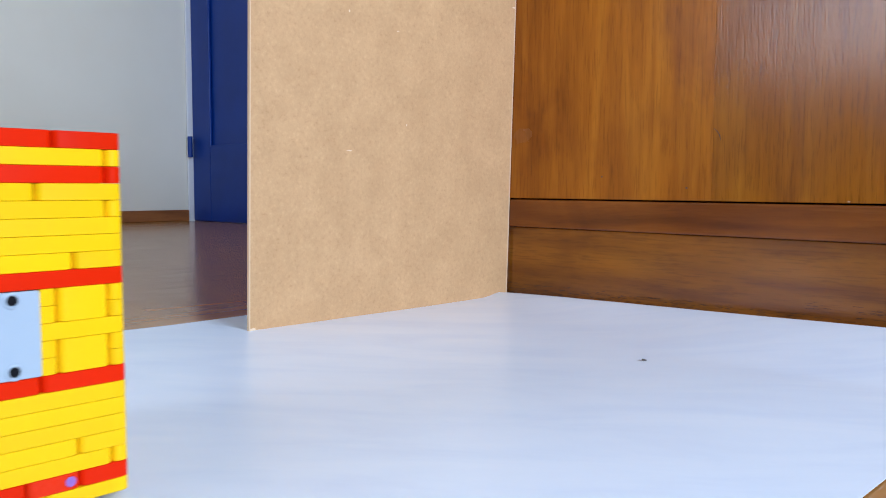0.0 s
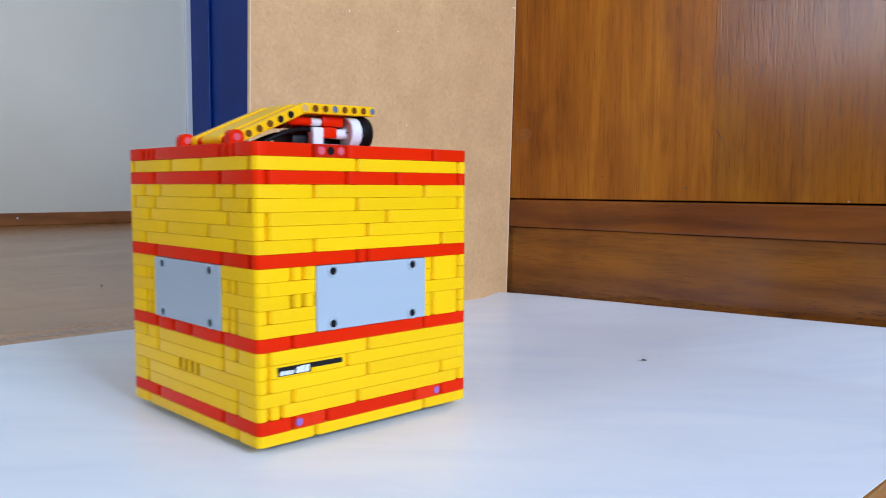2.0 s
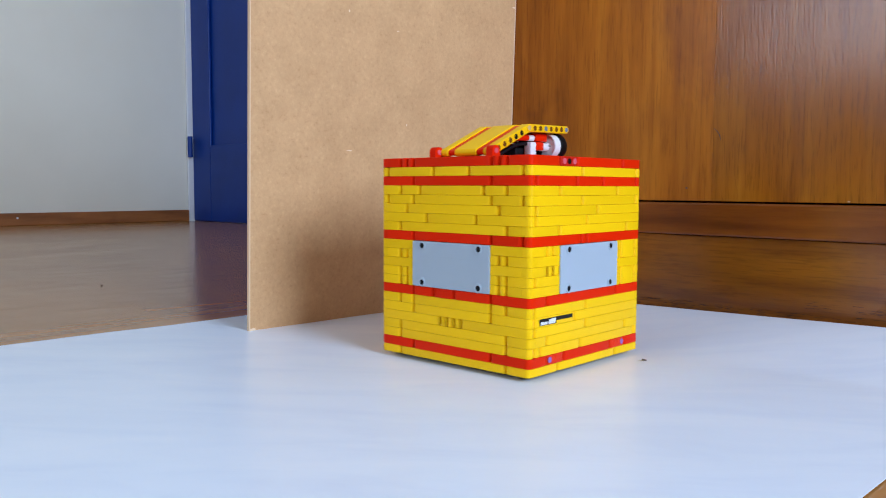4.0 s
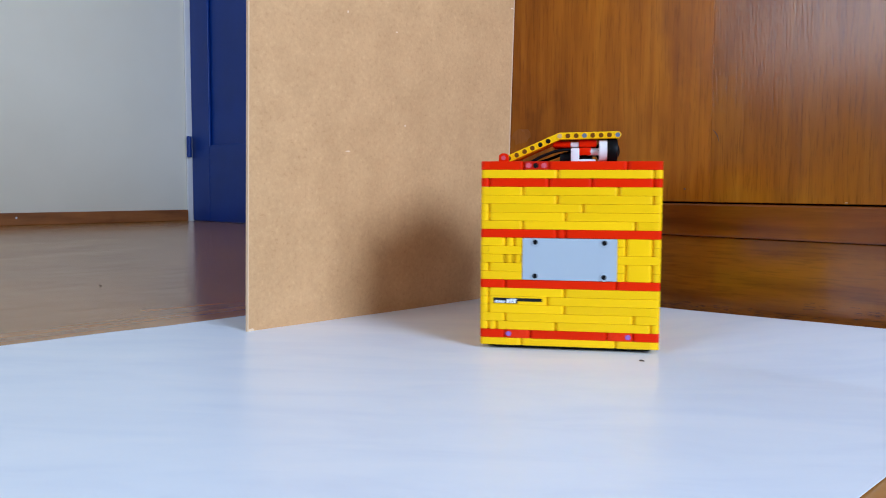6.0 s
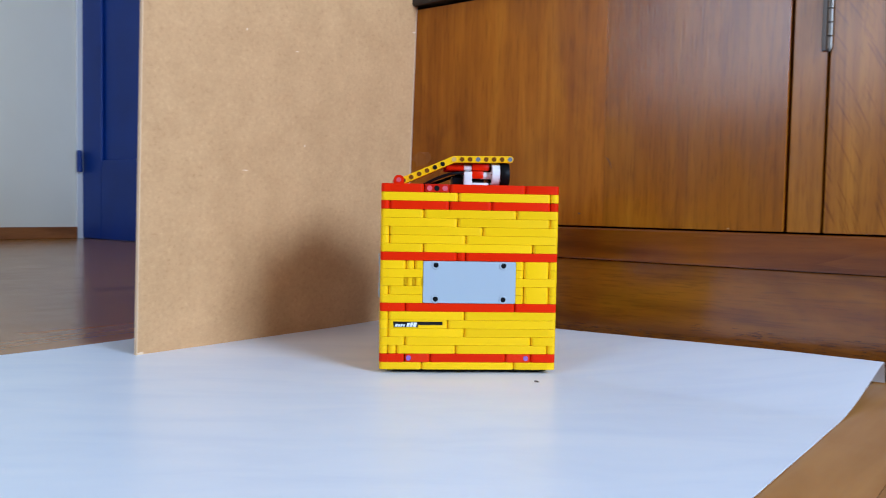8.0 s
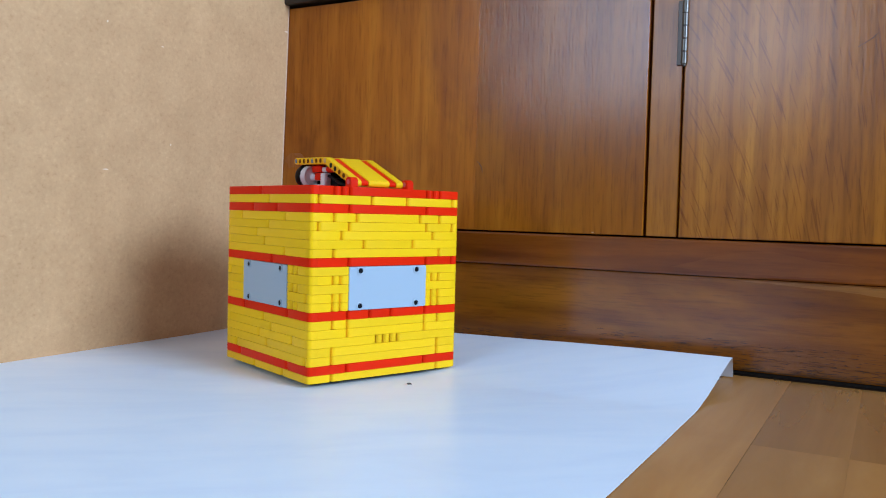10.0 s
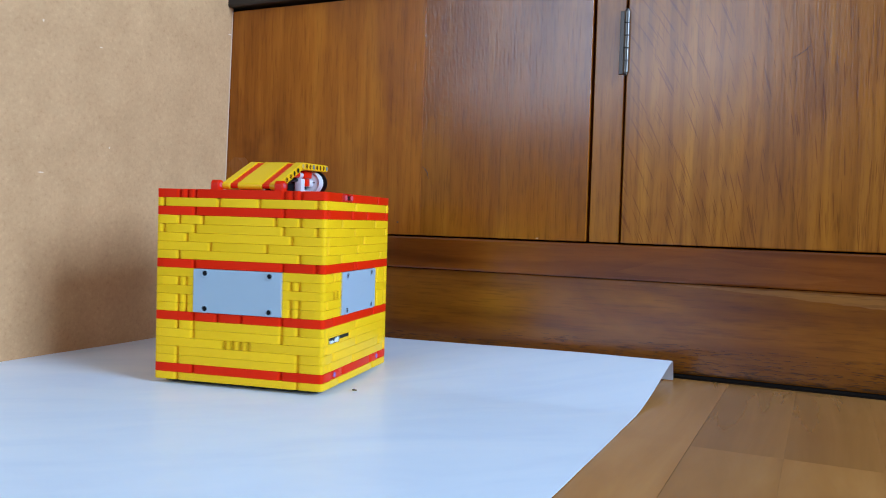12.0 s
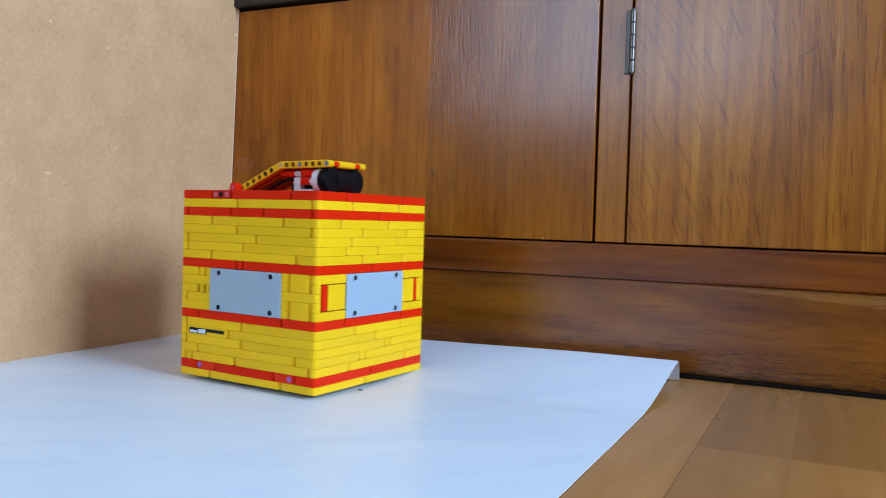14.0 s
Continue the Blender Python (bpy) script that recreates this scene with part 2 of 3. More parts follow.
SUBFLOOR = material("brown joint", (0.20, 0.092, 0.030), 0.8)

# ---- building helpers ----


def mesh_of(name, bm, mat, smooth=False):
    me = bpy.data.meshes.new(name)
    bmesh.ops.recalc_face_normals(bm, faces=bm.faces)
    bm.to_mesh(me)
    bm.free()
    me.materials.append(mat)
    if smooth:
        for p in me.polygons:
            p.use_smooth = True
        me.set_sharp_from_angle(angle=radians(38))
    return me


def thing(name, label, category, m, group=""):
    ob = new(name)
    ob.matrix_world = m
    ob.empty_display_size = 0.02
    return tagged(ob, label, category, group)


def part(name, bm, mat, parent, label="", m=None, smooth=False):
    ob = new(name, mesh_of(name, bm, mat, smooth))
    ob.parent = parent
    if m is not None:
        ob.matrix_basis = m
    return tagged(ob, label)


def solid(name, bm, mat, m, label, category="", kind="", group="", smooth=False):
    ob = new(name, mesh_of(name, bm, mat, smooth))
    ob.matrix_world = m
    return tagged(ob, label, category, group, kind)


def block(x0, x1, y0, y1, z0, z1, bevel=0.0, seg=2, bm=None):
    own = bm is None
    bm = bmesh.new() if own else bm
    r = bmesh.ops.create_cube(bm, size=1)
    for v in r["verts"]:
        v.co = Vector(((x0 + x1) / 2 + v.co.x * (x1 - x0), (y0 + y1) / 2 + v.co.y * (y1 - y0), (z0 + z1) / 2 + v.co.z * (z1 - z0)))
    if bevel:
        es = list({e for v in r["verts"] for e in v.link_edges})
        bmesh.ops.bevel(bm, geom=es, offset=bevel, segments=seg, affect="EDGES", profile=0.5)
    return bm


def rod(radius, length, m, seg=20, bevel=0.0, bm=None):
    """A cylinder along z from 0 to length, then moved by m."""
    bm = bmesh.new() if bm is None else bm
    prof = [(0, 0), (radius - bevel, 0), (radius, bevel), (radius, length - bevel), (radius - bevel, length), (0, length)]
    return lathe(prof, m, seg, bm)


def lathe(prof, m, seg=24, bm=None):
    bm = bmesh.new() if bm is None else bm
    rings = []
    for r, z in prof:
        if r <= 1e-9:
            rings.append([bm.verts.new(m @ Vector((0, 0, z)))])
        else:
            rings.append([bm.verts.new(m @ Vector((r * math.cos(a), r * math.sin(a), z))) for a in (2 * math.pi * i / seg for i in range(seg))])
    for a, b in zip(rings, rings[1:]):
        for i in range(seg):
            j = (i + 1) % seg
            if len(a) == 1:
                bm.faces.new((a[0], b[i], b[j]))
            elif len(b) == 1:
                bm.faces.new((a[i], a[j], b[0]))
            else:
                bm.faces.new((a[i], a[j], b[j], b[i]))
    return bm


def prism(outline, z0, z1, chamfer, bm=None, m=None):
    """A flat outline raised from z0 to z1, its rims chamfered."""
    bm = bmesh.new() if bm is None else bm
    m = m or Matrix()
    n = len(outline)

    def inset(d):
        out = []
        for i in range(n):
            p, q, r = (Vector(outline[k % n]) for k in (i - 1, i, i + 1))
            a, b = (q - p), (r - q)
            na = Vector((-a.y, a.x)).normalized()
            nb = Vector((-b.y, b.x)).normalized()
            w = (na + nb)
            w = w / max(w.length_squared / 2, 0.3)
            out.append(q + w * d)
        return out

    levels = [(chamfer, z0), (0, z0 + chamfer), (0, z1 - chamfer), (chamfer, z1)]
    rings = [[bm.verts.new(m @ Vector((p[0], p[1], z))) for p in (inset(d) if d else [Vector(o) for o in outline])] for d, z in levels]
    for a, b in zip(rings, rings[1:]):
        for i in range(n):
            j = (i + 1) % n
            bm.faces.new((a[i], a[j], b[j], b[i]))
    bm.faces.new(list(reversed(rings[0])))
    bm.faces.new(rings[-1])
    return bm


def bar_outline(x0, x1, y0, y1, radii, seg=4):
    """A rectangle with its own radius at each corner, from the lower left one on, counter-clockwise."""
    pts = []
    for k, (cx, cy) in enumerate(((x0, y0), (x1, y0), (x1, y1), (x0, y1))):
        r = radii[k]
        if r <= 0:
            pts.append((cx, cy))
            continue
        ox = cx + (r if k in (0, 3) else -r)
        oy = cy + (r if k in (0, 1) else -r)
        for i in range(seg + 1):
            a = math.pi + k * math.pi / 2 + i * math.pi / 2 / seg
            pts.append((ox + r * math.cos(a), oy + r * math.sin(a)))
    return pts


# ---- the room ----
WALL_U, DOOR_V, BACK_V, RIGHT_U, HIGH = -3.36, 1.84, -3.4, 2.2, 2.5
ROOM = at(0, 0)


def wall_with_window(name, along, start, end, depth0, depth1, w0, w1, z0, z1, label):
    bm = bmesh.new()
    for a0, a1, h0, h1 in ((start, w0, -0.02, HIGH), (w1, end, -0.02, HIGH), (w0, w1, -0.02, z0), (w0, w1, z1, HIGH)):
        if along == "u":
            block(a0, a1, depth0, depth1, h0, h1, bm=bm)
        else:
            block(depth0, depth1, a0, a1, h0, h1, bm=bm)
    return solid(name, bm, FILL_CUT_WALL, ROOM, label, "wall", "structure")


solid("wall_west", block(WALL_U - 0.15, WALL_U, BACK_V - 0.15, 1.790, -0.02, HIGH), WALL, ROOM,
      "plain white painted wall above a brown skirting", "wall", "structure")
# Unseen walls added to close the room and hold down the fill.
wall_with_window("wall_south", "u", WALL_U, RIGHT_U, BACK_V - 0.15, BACK_V, -2.2, -0.2, 0.875, 2.125, "unseen wall with a wide window, darkened to cut bounced light")
wall_with_window("wall_east", "v", BACK_V - 0.15, DOOR_V, RIGHT_U, RIGHT_U + 0.15, -0.275, 0.775, 0.675, 1.725, "unseen wall with a side window, darkened to cut bounced light")
bm = block(-2.50, RIGHT_U + 0.15, DOOR_V, DOOR_V + 0.15, -0.02, HIGH)
block(-3.75, -2.50, DOOR_V, DOOR_V + 0.15, 2.06, HIGH, bm=bm)
block(-3.75, -3.366, DOOR_V, DOOR_V + 0.15, -0.02, 2.06, bm=bm)
block(-3.75, WALL_U - 0.153, 1.68, DOOR_V, -0.02, HIGH, bm=bm)
solid("wall_north", bm, WALL, ROOM, "white wall round a blue door", "wall", "structure")
solid("ceiling", block(-3.8, RIGHT_U + 0.15, BACK_V - 0.15, DOOR_V + 0.15, HIGH, HIGH + 0.1), CEILING, ROOM, "unseen ceiling, greyed to cut bounced light", "ceiling", "structure")


def window(name, m, width, height, label):
    w = thing(name, label, "window", m)
    tagged(w, kind="structure")
    f = 0.06
    for x0, x1, z0, z1 in ((-width / 2, width / 2, -height / 2, -height / 2 + f), (-width / 2, width / 2, height / 2 - f, height / 2),
                           (-width / 2, -width / 2 + f, -height / 2 + f, height / 2 - f), (width / 2 - f, width / 2, -height / 2 + f, height / 2 - f)):
        part("window_frame", block(x0, x1, -0.03, 0.03, z0, z1, 0.005), WHITE_TRIM, w)
    return w


window("window_1", at(-1.2, BACK_V - 0.1, 1.5), 2.0, 1.25, "wide white-framed window to an overcast day")
window("window_2", at(RIGHT_U + 0.1, 0.25, 1.2, 90), 1.05, 1.05, "white-framed side window to an overcast day")

# skirting: along the west wall and round the short return beside the door
bm = block(WALL_U + 0.001, WALL_U + 0.014, BACK_V, 1.789, 0.0, 0.049, 0.003)
baseboard = solid("baseboard", bm, SKIRT_WOOD, ROOM, "brown wooden skirting board along the white wall", "skirting", "structure")

part("nail_head", rod(0.004, 0.0015, pose(WALL_U + 0.0135, 1.075, 0.030, 0, 90), 12), WHITE_TRIM, baseboard, "pale nail head")

# door: white jamb, blue leaf with a sunk panel, blue hinges
door = thing("door_1", "closed blue painted panel door in a white frame", "door", at(-3.350, DOOR_V - 0.02))
tagged(door, kind="structure")
LEAF_W, LEAF_H, STILE = 0.86, 2.03, 0.15
part("door_jamb", block(-0.016, -0.001, -0.0285, 0.019, -0.002, LEAF_H + 0.02, 0.002), WHITE_TRIM, door, "white door jamb")
part("door_jamb", block(LEAF_W - 0.015, LEAF_W + 0.04, 0.031, 0.14, -0.002, LEAF_H + 0.02, 0.004), WHITE_TRIM, door, "white door jamb")
leaf = part("door_leaf", block(0, LEAF_W, 0.008, 0.03, 0.0012, LEAF_H, 0.002), BLUE, door)
for x0, x1, z0, z1 in ((0, STILE, 0.0012, LEAF_H), (LEAF_W - STILE, LEAF_W, 0.0012, LEAF_H), (STILE, LEAF_W - STILE, 0.0012, 0.33), (STILE, LEAF_W - STILE, 1.88, LEAF_H)):
    part("door_frame_rail", block(x0, x1, -0.006, 0.0075, z0, z1, 0.004), BLUE, leaf)
part("door_hinge", rod(0.011, 0.092, pose(0.021, -0.030, 0.281), 14, 0.002), BLUE, door, "blue painted hinge knuckle", smooth=True)
part("door_hinge", rod(0.011, 0.092, pose(0.021, -0.030, 1.70), 14, 0.002), BLUE, door, "blue painted hinge knuckle", smooth=True)

# ---- the cabinet ----
CAB_V = 0.8905
cab = thing("cabinet", "varnished oak sideboard with two plain doors, a rail and a plinth", "cabinet", at(0, CAB_V))
C0, C1 = -0.88, 0.46
part("carcass", block(C0, C1, 0.022, 0.52, 0.004, 0.437, 0.002), GAP_SHADE, cab, "carcass block blackened as the shade behind the door gaps")
plinth = part("plinth", block(C0, C1, 0.004, 0.020, 0.0028, 0.0994, 0.0009), PLINTH_WOOD, cab, "oak plinth board with worn lower edge")
# A solid black strip lies where the gap under the plinth is shaded.
part("gap_shade_strip", block(C0, C1, -0.0085, 0.0215, 0.0, 0.0024), GAP_SHADE, cab, "black strip painting the shade in the gap under the plinth")
rail = part("rail", block(C0, C1, 0.0, 0.020, 0.1, 0.1385, 0.0022), RAIL_WOOD, cab, "reddish oak rail")
left_door = part("door", block(-0.855, -0.2333, 0.0004, 0.020, 0.1402, 0.4355, 0.0012), DOOR_WOOD, cab)
part("veneer_leaf", block(-0.8545, -0.4405, 0.0, 0.0006, 0.1406, 0.4351, 0.0002, 1), DOOR_WOOD, left_door)
part("veneer_leaf", block(-0.4404, -0.2338, 0.0, 0.0006, 0.1406, 0.4351, 0.0002, 1), PALE_DOOR_WOOD, left_door)
part("stile", block(-0.2302, -0.1968, 0.002, 0.020, 0.1402, 0.4355, 0.001), STILE_WOOD, cab)
right_door = part("door", block(-0.1945, 0.425, 0.0, 0.020, 0.1402, 0.4355, 0.0012), FIGURED_WOOD, cab)
SCUFF = material("pale scuffed varnish", (0.45, 0.27, 0.13), 0.6)


def scuff(u, z, w, h, mat, parent, seed):
    bm = bmesh.new()
    rnd = random.Random(seed)
    ring = [bm.verts.new((u + w * math.cos(a) * rnd.uniform(0.6, 1.1), -0.00012, z + h * math.sin(a) * rnd.uniform(0.6, 1.1))) for a in (2 * math.pi * i / 14 for i in range(14))]
    deep = [bm.verts.new((v.co.x, 0.0002, v.co.z)) for v in ring]
    bm.faces.new(ring)
    for i in range(14):
        j = (i + 1) % 14
        bm.faces.new((ring[i], ring[j], deep[j], deep[i]))
    part("scuff", bm, mat, parent, "worn mark in the varnish")


scuff(-0.290, 0.1420, 0.0016, 0.0009, SCUFF, left_door, 2)
RUBBED = wood("rubbed pale varnish", ((0.30, 0.095, 0.012), (0.37, 0.125, 0.022), (0.42, 0.155, 0.032)), "z", 0.24, pores=0.5, fig=0.2, spec=0.34, relief=0.2, fibre=300.0, blotch=0.9)
scuff(-0.722, 0.2260, 0.019, 0.013, RUBBED, left_door, 5)
SCRATCH = material("dark scratch", (0.06, 0.018, 0.006), 0.5)
for u, z, w, h, seed in ((-0.590, 0.1695, 0.0012, 0.0014, 21), (-0.4717, 0.1555, 0.0014, 0.0012, 22)):
    scuff(u, z, w, h, SCRATCH, left_door, seed)


def scratch(pts, width, parent):
    """A thin scratch: a tapered ribbon sunk into the varnish."""
    bm = bmesh.new()
    rows = []
    for i, (u, z) in enumerate(pts):
        w = width * (1 - abs(2 * i / (len(pts) - 1) - 1) ** 2 * 0.8) / 2
        rows.append([bm.verts.new((u + dx, y, z)) for dx, y in ((-w, -0.00012), (w, -0.00012), (w, 0.0002), (-w, 0.0002))])
    for a, b in zip(rows, rows[1:]):
        for i in range(4):
            j = (i + 1) % 4
            bm.faces.new((a[i], a[j], b[j], b[i]))
    bm.faces.new(rows[0])
    bm.faces.new(rows[-1])
    part("scratch", bm, SCRATCH, parent, "dark curved scratch")


scratch([(-0.4395, 0.2240), (-0.4360, 0.2215), (-0.4325, 0.2165), (-0.4305, 0.2095)], 0.0015, left_door)
scratch([(-0.0305, 0.3305), (-0.0235, 0.3345), (-0.0176, 0.3382), (-0.0127, 0.3434)], 0.0013, right_door)
# the plinth: a wedge of pale sapwood, and an open worn grain along the lower edge


def inlay(name, outline, y, mat, parent, label, seed):
    """A tongue of differently coloured grain: a ragged flat shape flush with the board's face."""
    rnd = random.Random(seed)
    edge = []
    for (u0, z0), (u1, z1) in zip(outline, outline[1:] + outline[:1]):
        n = max(1, int(abs(u1 - u0) / 0.008))
        edge += [(u0 + (u1 - u0) * i / n, z0 + (z1 - z0) * i / n + (rnd.uniform(-0.0007, 0.0007) if i else 0)) for i in range(n)]
    bm = bmesh.new()
    front = [bm.verts.new((u, y, z)) for u, z in edge]
    behind = [bm.verts.new((u, y + 0.0012, z)) for u, z in edge]
    bm.faces.new(front)
    for i in range(len(edge)):
        j = (i + 1) % len(edge)
        bm.faces.new((front[i], front[j], behind[j], behind[i]))
    part(name, bm, mat, parent, label)


inlay("sapwood_streak", [(-0.135, 0.0975), (-0.06, 0.0935), (0.02, 0.0880), (0.10, 0.0825), (0.25, 0.0755), (C1, 0.070), (C1, 0.0975)], 0.0037, SAPWOOD, plinth, "pale streak of sapwood", 41)
inlay("grain_figure", [(-0.200, 0.1085), (-0.180, 0.1065), (-0.10, 0.1045), (-0.02, 0.1050), (0.03, 0.1120), (-0.01, 0.1180), (-0.06, 0.1215), (-0.10, 0.1290), (-0.13, 0.1270), (-0.165, 0.1190)], -0.0003, RAIL_LIGHT, rail, "lighter pointed figure in the grain", 42)
inlay("grain_figure", [(-0.33, 0.1330), (-0.27, 0.1300), (-0.21, 0.1318), (-0.17, 0.1350), (-0.24, 0.1358)], -0.0003, RAIL_LIGHT, rail, "lighter pointed figure in the grain", 43)
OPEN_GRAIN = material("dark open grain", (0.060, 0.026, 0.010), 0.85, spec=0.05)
bm = bmesh.new()
rnd = random.Random(31)
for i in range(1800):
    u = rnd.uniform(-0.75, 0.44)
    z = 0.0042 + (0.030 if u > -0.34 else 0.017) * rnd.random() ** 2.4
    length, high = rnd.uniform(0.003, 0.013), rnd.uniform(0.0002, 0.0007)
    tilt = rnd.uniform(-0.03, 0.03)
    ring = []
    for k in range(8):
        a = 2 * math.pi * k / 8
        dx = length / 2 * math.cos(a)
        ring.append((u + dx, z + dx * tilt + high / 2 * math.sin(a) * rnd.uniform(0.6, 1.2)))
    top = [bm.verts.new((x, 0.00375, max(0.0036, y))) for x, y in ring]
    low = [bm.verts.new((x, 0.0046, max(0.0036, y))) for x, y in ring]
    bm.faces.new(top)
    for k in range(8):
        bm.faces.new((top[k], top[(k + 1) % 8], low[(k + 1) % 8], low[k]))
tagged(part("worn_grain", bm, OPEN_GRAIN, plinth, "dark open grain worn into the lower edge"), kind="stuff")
BARREL = material("rubbed hinge barrel", (0.12, 0.105, 0.09), 0.32, 0.9)
hinge = part("hinge", block(-0.2030, -0.1962, -0.0010, 0.003, 0.324, 0.392, 0.0005), STEEL, cab, "worn steel barrel hinge")
part("hinge_pin", rod(0.0022, 0.072, pose(-0.1952, -0.0022, 0.322), 12, 0.001), STEEL, hinge, smooth=True)
for i in range(5):
    part("knuckle", rod(0.0031, 0.0130, pose(-0.1952, -0.0022, 0.3245 + i * 0.0135), 14, 0.0006), BARREL, hinge, smooth=True)
part("cabinet_top", block(C0 - 0.02, C1 + 0.02, -0.012, 0.53, 0.4385, 0.468, 0.003), DARK_TOP, cab, "black overhanging top")

# ---- the board ----
BOARD_V, BOARD_W = 0.4655, 0.4235


def leaning(bm):
    """The thin board leans slightly."""
    for w in bm.verts:
        w.co.x += 0.030 * w.co.z
    return bm


bm = block(-0.0035, 0.0, 0.0, BOARD_W, 0.0008, 0.62, 0.0006)
bmesh.ops.subdivide_edges(bm, edges=[e for e in bm.edges if e.calc_length() > 0.1], cuts=7, use_grid_fill=True)
board = solid("fibreboard_panel", leaning(bm), MDF, at(-0.7470, BOARD_V, 0.0),
              "raw tan fibreboard panel standing upright on the paper", "board")


def board_mark(name, v, z, half_w, half_h, seed, label):
    """A small torn patch lying on the face of the board."""
    rnd = random.Random(seed)
    bm = bmesh.new()
    n = 16
    ring = [(v + half_w * math.cos(t) * rnd.uniform(0.65, 1.15), z + half_h * math.sin(t) * rnd.uniform(0.65, 1.15)) for t in (2 * math.pi * i / n for i in range(n))]
    top = [bm.verts.new((0.00022, p, max(0.001, q))) for p, q in ring]
    low = [bm.verts.new((-0.0004, p, max(0.001, q))) for p, q in ring]
    bm.faces.new(top)
    for i in range(n):
        j = (i + 1) % n
        bm.faces.new((top[i], top[j], low[j], low[i]))
    part(name, leaning(bm), CHIP, board, label)


bm = block(-0.0037, 0.0003, BOARD_W - 0.0016, BOARD_W + 0.0003, 0.0010, 0.6195)
bmesh.ops.subdivide_edges(bm, edges=[e for e in bm.edges if e.calc_length() > 0.1], cuts=7)
part("board_edge", leaning(bm), EDGE, board, "pale cut edge")
bm = block(-0.0037, 0.0003, -0.0003, 0.0011, 0.0010, 0.6195)
part("board_edge", leaning(bm), EDGE, board, "pale cut edge")
board_mark("chip", 0.1327, 0.1972, 0.0038, 0.0009, 11, "pale torn chip")
board_mark("chip", 0.2216, 0.2312, 0.0013, 0.0013, 12, "pale torn chip")
board_mark("chip", 0.130, 0.355, 0.0012, 0.0016, 13, "pale torn chip")
board_mark("chip", 0.205, 0.342, 0.0022, 0.0007, 14, "pale torn chip")
board_mark("chip", 0.4195, 0.403, 0.0034, 0.0011, 15, "pale torn chip")
board_mark("chip", 0.0045, 0.0028, 0.0040, 0.0022, 16, "frayed pale corner")
board_mark("chip", 0.011, 0.0016, 0.0030, 0.0010, 17, "frayed pale corner")


def crumb(u, v, z, size, mat, name, label, category, squash=(1, 0.35, 0.3)):
    bm = bmesh.new()
    bmesh.ops.create_icosphere(bm, subdivisions=2, radius=size)
    for v_ in bm.verts:
        v_.co *= 1 + 0.5 * noise.noise(v_.co * 3 / size)
        v_.co = Vector((v_.co.x * squash[0], v_.co.y * squash[1], v_.co.z * squash[2]))
    solid(name, bm, mat, at(u, v, z, 40), label, category)


# ---- the paper ----
P_U0, P_U1, P_V0 = -0.845, -0.128, -0.16


def far_edge(u):
    """The back edge runs a little askew to the cabinet."""
    return 0.8885 - 0.0250 * min(1, max(0, (u + 0.747) / 0.60))


def paper_height(u, v):
    """Flat in front; a buckle rises before the cabinet, higher towards the free edge."""
    k = min(1, max(0, (u + 0.747) / 0.60))
    top = 0.0045 + 0.0165 * k ** 0.75
    rise0 = 0.835 - 0.155 * min(1, k * 1.6) + 0.01 * noise.noise(Vector((u * 6, 1.3, 2.2)))
    crest = 0.872 - 0.018 * k
    end = far_edge(u)
    if v <= rise0:
        h = 0.0
    elif v <= crest:
        s = (v - rise0) / (crest - rise0)
        h = top * (0.42 * s + 0.58 * (s * s * (3 - 2 * s)) * (0.6 + 0.4 * s))
    else:
        s = min(1, (v - crest) / (end - crest))
        h = top * (1 - s ** 2.4)
    wave = 0.0005 * (1 + noise.noise(Vector((u * 3.5, v * 10, 3.1)))) + 0.0003 * noise.noise(Vector((u * 16 + v * 9, v * 24, 7.7)))
    wave += 0.0006 * noise.noise(Vector((u * 5, v * 7, 3.1))) * min(1, max(0, (v - 0.4) * 3))
    return 0.0012 + max(0, h + wave)


def paper():
    bm = bmesh.new()
    us = np.linspace(P_U0, P_U1, 80)
    steps = np.concatenate([np.linspace(0, 0.78, 80), np.linspace(0.788, 0.965, 34), np.linspace(0.968, 1.0, 18)])
    grid = [[bm.verts.new((u + 0.006 * noise.noise(Vector((0, v * 3, 9))) * (1 if i in (0,) else 0), v, paper_height(u, v) - 0.0012)) for v in P_V0 + steps * (far_edge(u) - P_V0)] for i, u in enumerate(us)]
    for i in range(len(us) - 1):
        for j in range(len(steps) - 1):
            bm.faces.new((grid[i][j], grid[i + 1][j], grid[i + 1][j + 1], grid[i][j + 1]))
    low = [[bm.verts.new((w.co.x, w.co.y, w.co.z - 0.0005)) for w in row] for row in grid]
    n, k = len(us), len(steps)
    for i in range(n - 1):
        for j in range(k - 1):
            bm.faces.new((low[i][j], low[i][j + 1], low[i + 1][j + 1], low[i + 1][j]))
    rim = [(i, 0) for i in range(n)] + [(n - 1, j) for j in range(1, k)] + [(i, k - 1) for i in range(n - 2, -1, -1)] + [(0, j) for j in range(k - 2, 0, -1)]
    for (a, b), (c, d) in zip(rim, rim[1:] + rim[:1]):
        bm.faces.new((grid[a][b], low[a][b], low[c][d], grid[c][d]))
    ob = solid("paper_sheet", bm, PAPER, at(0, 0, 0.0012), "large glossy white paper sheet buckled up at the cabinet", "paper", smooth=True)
    return ob


paper()
bm = bmesh.new()
rings = []
for i in range(10):
    a = 0.4 + 3.6 * i / 9
    fat = 0.00055 * (0.5 + math.sin(math.pi * (i + 0.5) / 10))
    rings.append([bm.verts.new(((0.0019 + fat * math.cos(b)) * math.cos(a), (0.0019 + fat * math.cos(b)) * math.sin(a), 0.0006 + fat * math.sin(b) + 0.0008 * i / 9)) for b in (2 * math.pi * k / 7 for k in range(7))])
